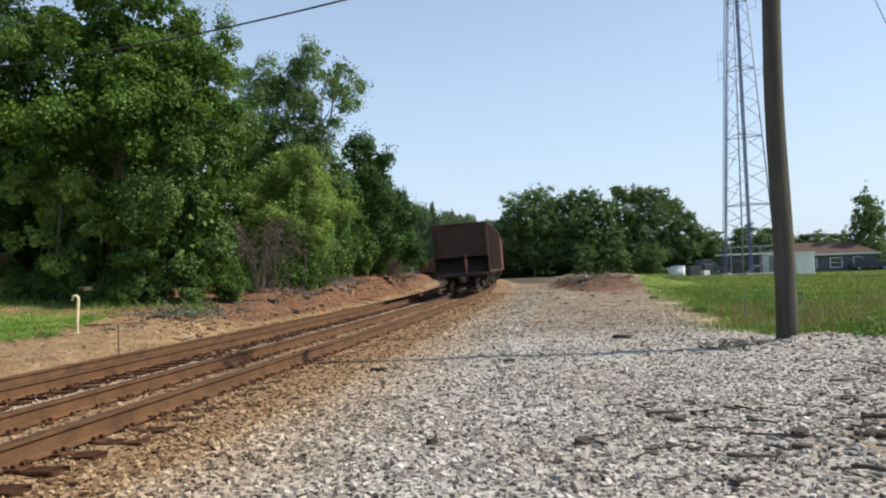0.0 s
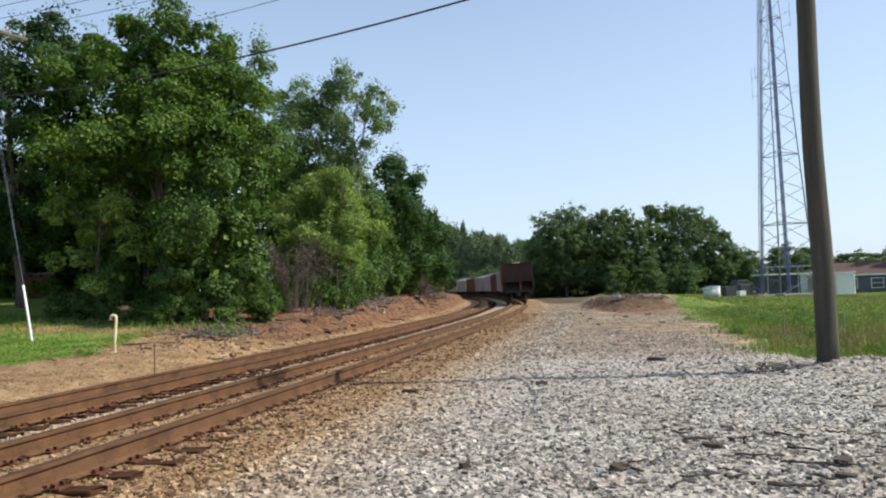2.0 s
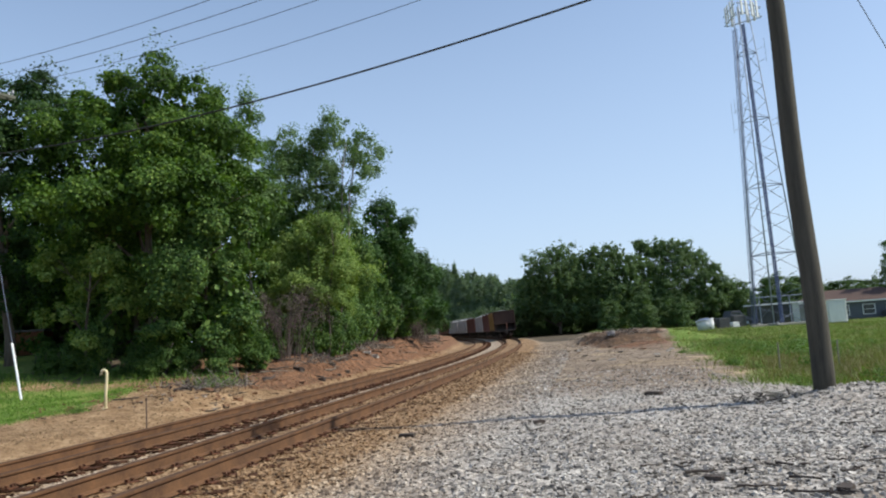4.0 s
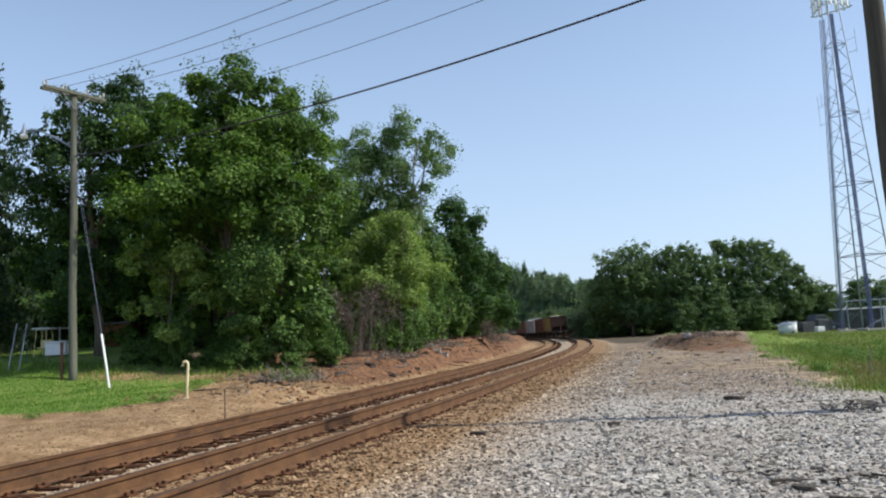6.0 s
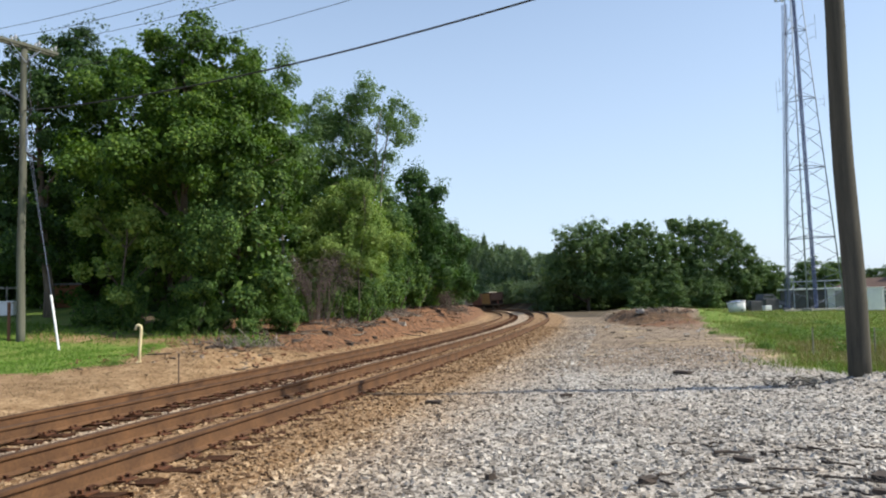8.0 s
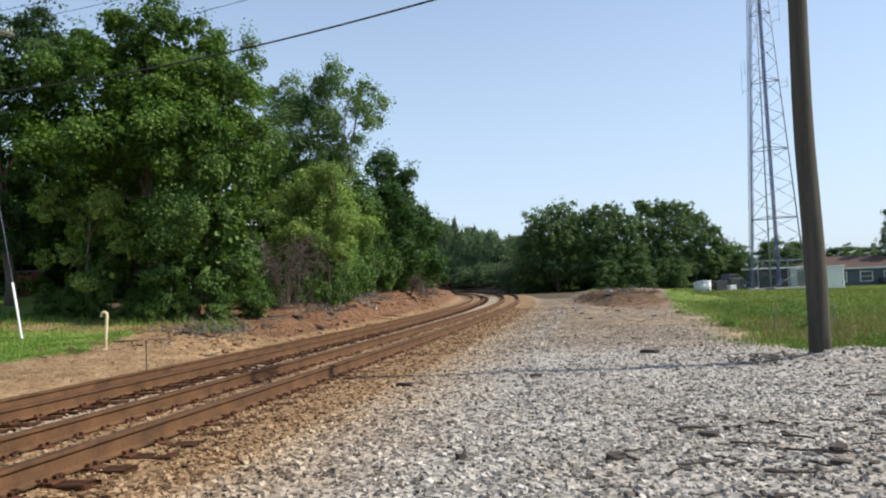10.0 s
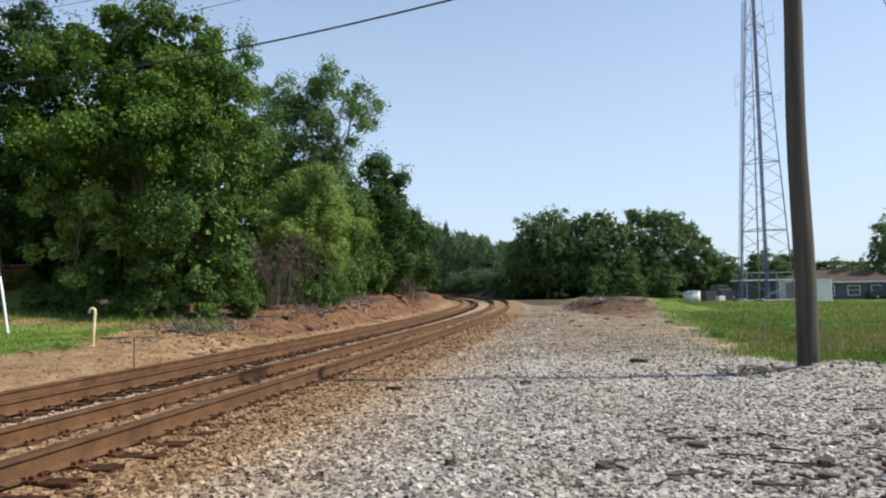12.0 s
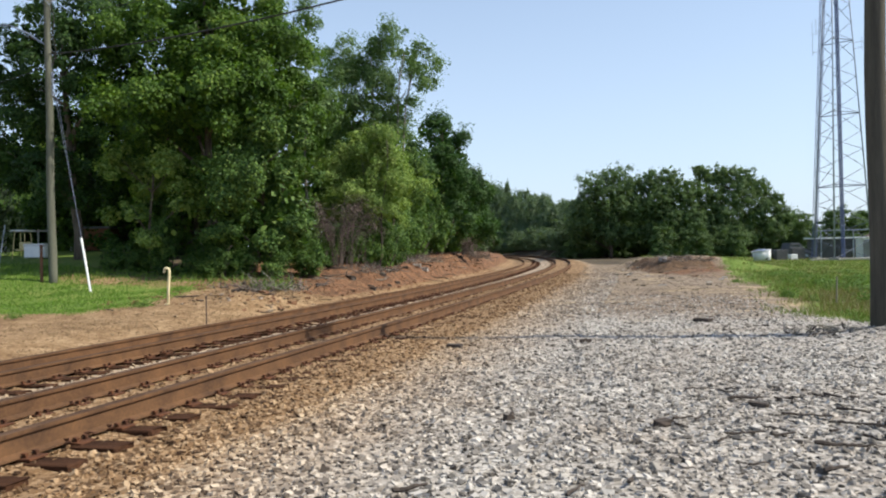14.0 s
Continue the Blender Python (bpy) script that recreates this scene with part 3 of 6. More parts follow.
def build_track(name, label, off, top, cant):
    track = thing("railway_track", label, "railway track", kind="structure")
    for side, z in ((0.0, top), (GAUGE, top - cant)):
        rail = new("rail", rail_mesh(off + side, z, -8, 300, False))
        rail.parent = track
        crown = new("railhead", rail_mesh(off + side, z, -8, 300, True))
        crown.parent = rail
        crown["label"] = "worn dull steel running surface"
    # sleepers, plates and spikes share their meshes
    rng = random.Random(5 if name == "near" else 9)
    ties = []
    for k in range(4):
        bm = box(bmesh.new(), (2.62, 0.215 + 0.012 * k, 0.17), None, 0.012)
        for v in bm.verts:
            v.co += Vector((rng.uniform(-0.03, 0.03) if abs(v.co.x) > 1.2 else 0, rng.uniform(-0.008, 0.008), rng.uniform(-0.008, 0.004)))
        me = bpy.data.meshes.new("tie")
        bm.to_mesh(me)
        bm.free()
        me.materials.append(M["tie"])
        ties.append(me)
    bm = box(bmesh.new(), (0.36, 0.19, 0.022), None, 0.004)
    for dx, dy in ((-0.105, -0.05), (-0.105, 0.06), (0.105, 0.05), (0.105, -0.06)):
        box(bm, (0.024, 0.024, 0.05), pose(dx, dy, 0.02, 0, 0, 8))
        box(bm, (0.042, 0.036, 0.012), pose(dx * 0.93, dy, 0.044, 0, 6 if dx > 0 else -6, 0))
    plate = bpy.data.meshes.new("tie_plate")
    bm.to_mesh(plate)
    bm.free()
    plate.materials.append(M["plate"])
    bm = bmesh.new()
    for sgn in (-1, 1):
        tube(bm, [(0.03, sgn * 0.115, 0.05), (0.10, sgn * 0.125, 0.058), (0.13, sgn * 0.15, 0.045), (0.09, sgn * 0.165, 0.03)], 0.012, 5)
    anchor = bpy.data.meshes.new("rail_anchor")
    bm.to_mesh(anchor)
    bm.free()
    anchor.materials.append(M["spike"])
    lean = -math.degrees(math.atan2(cant, GAUGE))
    s, n = -6.0, 0
    while s < 112:
        x, y, z, h = (float(v) for v in line(s, off + GAUGE / 2, top - cant / 2 - RAIL_H - 0.026 - 0.085))
        jog = rng.uniform(-0.09, 0.09)
        m = pose(x, y, z, 0, 0, math.degrees(h) + rng.uniform(-1.2, 1.2)) @ pose(jog, 0, 0, 0, lean, 0)
        t = new("tie", ties[n % 4])
        t.parent, t.matrix_basis = track, m
        if s < 70:
            for side, zz in ((0.0, top), (GAUGE, top - cant)):
                px, py, pz, ph = (float(v) for v in line(s, off + side, zz - RAIL_H - 0.012))
                p = new("tie_plate", plate)
                p.parent, p.matrix_basis = track, pose(px, py, pz, 0, lean, math.degrees(ph) + rng.uniform(-4, 4) + rng.choice((0, 180)))
                if s < 30 and rng.random() < 0.62:
                    q = new("rail_anchor", anchor)
                    q.parent, q.matrix_basis = track, pose(px, py, pz - 0.012, 0, lean, math.degrees(ph) + rng.choice((0, 180)))
        s += 0.53 + rng.uniform(-0.035, 0.035)
        n += 1
    return track


build_track("near", "rusty double-rail track on weathered timber ties", *TRACKS["near"])
build_track("far", "rusty lower track beyond, on dark timber ties", *TRACKS["far"])


# ---- loose stone ----
def scatter_stones(name, label, count, box_, keep, size, seed, material="gravel_stone"):
    """Many broken stones on the ground in one mesh."""
    rng = np.random.default_rng(seed)
    x = rng.uniform(box_[0], box_[1], count)
    y = rng.uniform(box_[2], box_[3], count)
    ok = rng.random(count) < keep(x, y)
    x, y = x[ok], y[ok]
    base = np.array([(i, j, k) for i in (-1, 1) for j in (-1, 1) for k in (-1, 1)], float) * 0.72
    tris = np.array([(0, 1, 3), (0, 3, 2), (4, 6, 7), (4, 7, 5), (0, 4, 5), (0, 5, 1), (2, 3, 7), (2, 7, 6), (0, 2, 6), (0, 6, 4), (1, 5, 7), (1, 7, 3)])
    n, k = len(x), len(base)
    v = base[None] * rng.uniform(0.45, 1.25, (n, k, 3))
    v = v * (size[0] * (size[1] / size[0]) ** rng.random((n, 1, 1)) * rng.uniform(0.6, 1.35, (n, 1, 3)))
    v[:, :, 2] *= 0.62
    a = rng.uniform(0, math.tau, n)
    tilt = rng.uniform(-0.8, 0.8, n)
    ct, st = np.cos(tilt)[:, None], np.sin(tilt)[:, None]
    vx, vz = v[:, :, 0] * ct - v[:, :, 2] * st, v[:, :, 0] * st + v[:, :, 2] * ct
    ca, sa = np.cos(a)[:, None], np.sin(a)[:, None]
    px, py = vx * ca - v[:, :, 1] * sa, vx * sa + v[:, :, 1] * ca
    z = ground_height(x, y) + rng.uniform(-0.012, 0.012, n)
    w = np.stack([px + x[:, None], py + y[:, None], vz + z[:, None]], -1).reshape(-1, 3)
    f = (tris[None] + (np.arange(n) * k)[:, None, None]).reshape(-1, 3)
    me = numpy_mesh(name, w, f)
    u, _ = beside(x, y)
    float_attribute(me, "rust", np.repeat(rust_amount(u, y), k))
    me.materials.append(M[material])
    return tagged(new(name, me), label, "gravel", kind="stuff")


def yard_density(x, y):
    u, _ = beside(x, y)
    d = np.clip((7.5 / np.maximum(y, 1.0)) ** 2, 0, 1)
    d = d * np.where((u > -0.62) & (u < -0.06) & (y < 9), 0.6, 1.0) * np.where((u >= -0.06) & (u < 1.6), 0.35, 1.0) * np.where((u > 3.4) & (u < 6.2), 0.3, 1.0) * (u < 7.0)
    edge = np.interp(y, [0, 12, 13.5, 16, 20, 27], [14, 11, 8.2, 6.4, 6.8, 8.0])
    return d * (x < edge) * (1 - 0.5 * soil_patch(x, y))


def apron_density(x, y):
    u, _ = beside(x, y)
    return 0.35 * (u > 6.8) * (1 - smooth(10, 13, u)) * (0.35 + 0.65 * (wobble(x, y, 1.4) > 0.1))


def bank_density(x, y):
    u, _ = beside(x, y)
    return 0.6 * (u > 7.0) * (u < 12.5) * (0.25 + 0.75 * (wobble(x, y, 1.2, 4.0) > 0.15))


def shoulder_density(x, y):
    u, _ = beside(x, y)
    return np.where(u < -0.1, 1.0, 0.6) * (u > -3.6) * (u < 6.4) * np.clip(1.25 - y / 55, 0.2, 1) * np.where(u > -1.6, 1.0, 0.55)


def lane_density(x, y):
    u, _ = beside(x, y)
    return 0.8 * (u < -1.2) * (x < field_edge(y)) * (0.4 + 0.6 * (wobble(x, y, 1.8, 7.0) > 0))


# ---- train ----
def hopper_car(body_mat, label, covered, load):
    """A hopper wagon: ribbed sides, sloped ends, two trucks, ladders, couplers. Local y runs forward; z = 0 on the railhead."""
    car = thing("hopper_car", label, "freight car", group="cars of the train")
    L, W, Z0, Z1 = 13.4, 3.16, 1.25, 4.05
    bm = bmesh.new()
    hw, hl = W / 2, L / 2
    # open tub with thick walls
    for sx in (-1, 1):
        box(bm, (0.08, L, Z1 - Z0), pose(sx * (hw - 0.04), 0, (Z0 + Z1) / 2))
        box(bm, (0.14, L + 0.06, 0.13), pose(sx * (hw - 0.05), 0, Z1 - 0.02), 0.02)
        box(bm, (0.16, L, 0.22), pose(sx * (hw - 0.06), 0, Z0 + 0.02), 0.02)
    for sy in (-1, 1):
        box(bm, (W - 0.1, 0.08, Z1 - 2.15), pose(0, sy * (hl - 0.05), (Z1 + 2.15) / 2))
        box(bm, (W, 0.14, 0.13), pose(0, sy * (hl - 0.02), Z1 - 0.02), 0.02)
    part("body", bm, body_mat, car)
    for sx in (-1, 1):
        for k in range(9):
            y = -hl + 0.6 + k * (L - 1.2) / 8
            part("side_rib", box(bmesh.new(), (0.09, 0.14, Z1 - Z0 - 0.1), pose(sx * (hw + 0.035), y, (Z0 + Z1) / 2), 0.02), body_mat, car)
    for sy in (-1, 1):
        for x in (-1.45, 1.45):
            part("end_post", box(bmesh.new(), (0.1, 0.09, 1.8), pose(x, sy * (hl + 0.03), 3.05), 0.02), body_mat, car)
        # slope sheet and hopper pocket
        bm = bmesh.new()
        box(bm, (W - 0.3, 0.06, 2.4), pose(0, sy * (hl - 1.0), 1.95, sy * 42, 0, 0))
        part("slope_sheet", bm, "under", car, "dark sloping end sheet")
        bm = box(bmesh.new(), (W - 0.25, 0.5, 0.16), pose(0, sy * (hl + 0.12), 1.12), 0.02)
        box(bm, (0.5, 1.5, 0.45), pose(0, sy * (hl - 0.4), 0.95), 0.03)
        part("end_platform", bm, "under", car, "black end sill")
        bm = box(bmesh.new(), (0.22, 0.75, 0.26), pose(0, sy * (hl + 0.5), 0.85), 0.03)
        box(bm, (0.3, 0.2, 0.34), pose(0.03, sy * (hl + 0.9), 0.85), 0.06)
        part("coupler", bm, "under", car, "rusted knuckle coupler")
        bm = bmesh.new()
        for x in (sy * 1.25, sy * 1.55):
            rod(bm, (x, sy * (hl + 0.1), 1.2), (x, sy * (hl + 0.1), Z1), 0.022, None, 5)
        for k in range(7):
            rod(bm, (sy * 1.25, sy * (hl + 0.1), 1.35 + 0.4 * k), (sy * 1.55, sy * (hl + 0.1), 1.35 + 0.4 * k), 0.018, None, 5)
        part("ladder", bm, body_mat, car)
        bm = bmesh.new()
        rod(bm, (0.25, sy * (hl + 0.2), 1.2), (0.25, sy * (hl + 0.2), 2.3), 0.03, None, 6)
        box(bm, (0.16, 0.14, 0.5), pose(0.25, sy * (hl + 0.25), 1.75), 0.02)
        part("brake_stand", bm, "car_rust", car, "rust red brake gear")
    for k in (-1, 0, 1):
        bm = bmesh.new()
        y = k * 3.2
        vs = [bm.verts.new((sx * a, y + sy * b, z)) for z, a, b in ((Z0, 1.5, 1.55), (0.45, 1.0, 0.4)) for sx, sy in ((-1, -1), (1, -1), (1, 1), (-1, 1))]
        for i in range(4):
            bm.faces.new((vs[i], vs[(i + 1) % 4], vs[4 + (i + 1) % 4], vs[4 + i]))
        bm.faces.new(vs[4:][::-1])
        part("hopper_bay", bm, "under", car, "dark discharge bay")
    part("centre_sill", box(bmesh.new(), (0.4, L, 0.35), pose(0, 0, 1.0)), "under", car, "black steel sill")
    bm = bmesh.new()
    g = bmesh.ops.create_grid(bm, x_segments=8, y_segments=24, size=1.0, matrix=Matrix.Diagonal((hw - 0.1, hl - 0.12, 1, 1)))
    for v in g["verts"]:
        side, along = abs(v.co.x) / hw, abs(v.co.y) / hl
        if covered:
            v.co.z = Z1 + 0.32 * (1 - side ** 2) - 0.02
        else:
            v.co.z = Z1 - 0.25 + load * (1 - side ** 2) * (1 - along ** 4) + 0.06 * math.sin(v.co.y * 2.1 + v.co.x * 3)
    part("roof" if covered else "load", bm, body_mat if covered else "coal", car, "" if covered else "pale heaped load", True)
    if covered:
        bm = box(bmesh.new(), (0.7, L - 1.0, 0.06), pose(0, 0, Z1 + 0.40))
        for k in range(6):
            box(bm, (0.6, 0.9, 0.12), pose(0, -5 + 2 * k, Z1 + 0.42), 0.03)
        part("running_board", bm, body_mat, car)
    for sy in (-1, 1):
        cy = sy * (hl - 1.75)
        bm = bmesh.new()
        for sx in (-1, 1):
            box(bm, (0.14, 1.9, 0.2), pose(sx * 0.98, cy, 0.62), 0.03)
            box(bm, (0.16, 0.6, 0.42), pose(sx * 0.98, cy, 0.5), 0.05)
            for e in (-1, 1):
                box(bm, (0.2, 0.26, 0.26), pose(sx * 1.02, cy + e * 0.88, 0.46), 0.05)
        box(bm, (1.9, 0.35, 0.3), pose(0, cy, 0.6), 0.04)
        truck = part("truck", bm, "under", car, "black cast side frames")
        for e in (-1, 1):
            bm = rod(bmesh.new(), (-0.95, cy + e * 0.88, 0.46), (0.95, cy + e * 0.88, 0.46), 0.08, None, 8)
            part("axle", bm, "under", truck)
            for sx in (-1, 1):
                bm = rod(bmesh.new(), (sx * 0.69, cy + e * 0.88, 0.46), (sx * 0.82, cy + e * 0.88, 0.46), 0.46, None, 20)
                rod(bm, (sx * 0.66, cy + e * 0.88, 0.46), (sx * 0.69, cy + e * 0.88, 0.46), 0.485, None, 20)
                rod(bm, (sx * 0.82, cy + e * 0.88, 0.46), (sx * 0.87, cy + e * 0.88, 0.46), 0.16, None, 10)
                part("wheel", bm, "wheel_steel", truck, "bright-treaded steel wheel")
    return car


CAR_PITCH, TRAIN_SPEED, TRAIN_START = 15.2, 16.7, 41.0


def build_train():
    last = hopper_car("car_brown", "brown open hopper car, one side coloured in its sunlit ochre, last of the train", False, 0.45)
    # ochre sheets and ribs put the left side's sunlit tone into the colour
    for k in range(8):
        y = -6.1 + 12.2 / 8 * (k + 0.5)
        part("lit_side_sheet", box(bmesh.new(), (0.012, 1.36, 2.5), pose(-1.592, y, 2.66), 0.003), "car_yellow", last, "thin ochre sheet in the side's sunlit tone")
    for rib in [o for o in last.children if o.name.startswith("side_rib") and o.data.vertices[0].co.x < 0]:
        rib.data.materials[0] = M["car_yellow"]
    rust = hopper_car("car_rust", "rust red hopper car in the moving train", False, 0.2)
    grey = hopper_car("car_grey", "pale grey covered hopper car in the moving train", True, 0.0)
    order = [last, rust, grey]
    for k in range(13):
        order.append(copy_thing(rust if k in (0, 3, 6, 7, 11) else grey, Matrix()))
    return order


def car_pose(n, t):
    """Pose of car n of the train at t seconds, on the near track."""
    off, top, cant = TRACKS["near"]
    s = TRAIN_START + TRAIN_SPEED * t + 7.2 + CAR_PITCH * n
    x, y, z, h = (float(v) for v in line(s, off + GAUGE / 2, top - cant / 2))
    return pose(x, y, z, 0, 0, math.degrees(h)) @ pose(0, 0, 0, 0, -math.degrees(math.atan2(cant, GAUGE)), 0)


# ---- poles, lamp and wires ----
def crossarm(parent, z, width, turn, name="crossarm", wood="pole_grey", shift=0.0):
    m = pose(0, 0, z, 0, 0, turn) @ pose(0, shift, 0)
    arm = part(name, box(bmesh.new(), (width, 0.11, 0.13), m @ pose(0, 0.14, 0), 0.01), wood, parent, "weathered timber crossarm")
    for k in (-0.46, -0.16, 0.2, 0.46):
        bm = rod(bmesh.new(), m @ Vector((k * width, 0.14, 0.06)), m @ Vector((k * width, 0.14, 0.20)), 0.018, None, 6)
        rod(bm, m @ Vector((k * width, 0.14, 0.16)), m @ Vector((k * width, 0.14, 0.30)), 0.055, 0.035, 8)
        part("insulator", bm, "insulator", arm, "grey ceramic insulator")
    for k in (-1, 1):
        part("brace", rod(bmesh.new(), m @ Vector((k * 0.6, 0.14, -0.05)), m @ Vector((0, 0.14, -0.7)), 0.018, None, 5), "galv", arm, "thin steel brace")
    return arm


def utility_pole(label, at, height, r0, r1, wood, turn):
    pole = thing("utility_pole", label, "utility pole", at)
    pts = [(0.02 * math.sin(k * 0.9), 0.015 * math.cos(k), -0.5 + (height + 0.5) * k / 14) for k in range(15)]
    part("post", tube(bmesh.new(), pts, [r0 + (r1 - r0) * k / 14 for k in range(15)], 18), wood, pole, "", True)
    for side in (0.0, -0.28):
        crossarm(pole, height - 0.12, 2.6, turn, wood=wood, shift=side)
    return pole


def wire(label, a, b, sag, r, material="cable"):
    """A hanging cable between two places."""
    a, b = Vector(a), Vector(b)
    pts = []
    for k in range(33):
        f = k / 32
        pts.append(a.lerp(b, f) - Vector((0, 0, sag * 4 * f * (1 - f))))
    ob = mesh_object("overhead_wire", tube(bmesh.new(), pts, r, 6), material, None, "", True)
    return tagged(ob, label, "wire", group="overhead wires")


POLE_R = (6.2, 12.9)
POLE_L = (-18.55, 27.0)


def build_poles():
    zr = ground_at(*POLE_R)
    right = utility_pole("thick brown weathered timber utility pole in gravel", (*POLE_R, zr), 11.1, 0.185, 0.135, "pole_wood", 60)
    # ground wire stapled to the post
    zl = ground_at(*POLE_L)
    left = utility_pole("grey timber utility pole with a street lamp, in grass", (*POLE_L, zl), 11.97, 0.165, 0.115, "pole_grey", 62)
    for k in range(4):
        bm = box(bmesh.new(), (0.14, 0.05, 0.2), pose(0.15, -0.02, 7.6 + 0.25 * k, 0, 0, 0), 0.01)
        part("bracket", bm, "galv", left, "small galvanised bracket")
    bm = tube(bmesh.new(), [(0, 0, 9.5), (-0.8, -0.08, 10.05), (-1.5, -0.16, 10.38), (-2.0, -0.2, 10.42)], 0.032, 7)
    arm = part("lamp_arm", bm, "galv", left, "curved galvanised lamp arm")
    bm = rod(bmesh.new(), (-2.12, -0.2, 10.25), (-2.12, -0.2, 10.58), 0.12, 0.06, 10)
    rod(bm, (-2.12, -0.2, 10.58), (-2.12, -0.2, 10.72), 0.035, None, 8)
    part("lamp_housing", bm, "galv", arm, "grey lamp housing")
    bm = bmesh.new()
    bmesh.ops.create_uvsphere(bm, u_segments=12, v_segments=8, radius=0.15, matrix=pose(-2.12, -0.2, 10.17) @ Matrix.Diagonal((1, 1, 0.8, 1)))
    part("lamp_globe", bm, "white_plastic", arm, "pale plastic refractor", True)
    bm = tube(bmesh.new(), [(0.16, -0.02, 11.3), (0.28, 0, 10.6), (0.2, 0, 9.9), (0.33, 0.02, 9.3), (0.17, 0, 8.7)], 0.02, 6)
    part("drop_cable", bm, "cable", left, "slack black drop cable")
    # guy strands and their guard
    foot = Vector((-15.95, 25.4, ground_at(-15.95, 25.4)))
    base = Vector((*POLE_L, zl))
    rel = foot - base
    guy = thing("guy_wire", "two taut steel guy strands with a white plastic guard", "guy wire", base)
    for dz, dx in ((8.9, 0.0), (8.2, 0.05)):
        part("strand", rod(bmesh.new(), (0.12, 0, dz), rel + Vector((dx, 0, 0.0)), 0.008, None, 5), "galv_dark", guy, "grey twisted strand")
    up = Vector((0.12, 0, 8.6)) - rel
    part("guard", rod(bmesh.new(), rel - up.normalized() * 0.1, rel + up.normalized() * 2.15, 0.042, None, 10), "white_plastic", guy, "white plastic guy guard")
    # conductors from arm to arm, the heavy cable below them
    ul = Vector((math.cos(radians(62)), math.sin(radians(62)), 0))
    for k, za, zb in ((-0.46, 12.80, 10.96), (-0.16, 12.75, 10.99), (0.2, 12.70, 11.05), (0.46, 11.85, 10.58)):
        a = Vector((*POLE_L, za)) + ul * 2.6 * k
        b = Vector((*POLE_R, zb)) + ul * 2.6 * k
        wire("thin overhead power line between the two poles", a, b, 0.62, 0.009)
    wire("heavy black communication cable between the two poles", (*POLE_L, 9.85), (*POLE_R, 8.54), 0.62, 0.024)
    wire("thin service wire to the houses", (POLE_R[0], POLE_R[1], zr + 10.9), (46, 60, 4.5), 0.9, 0.012)
    wire("thin power line past the conifer", (POLE_L[0], POLE_L[1], zl + 8.7), (-60, 42, 7.5), 0.6, 0.014)


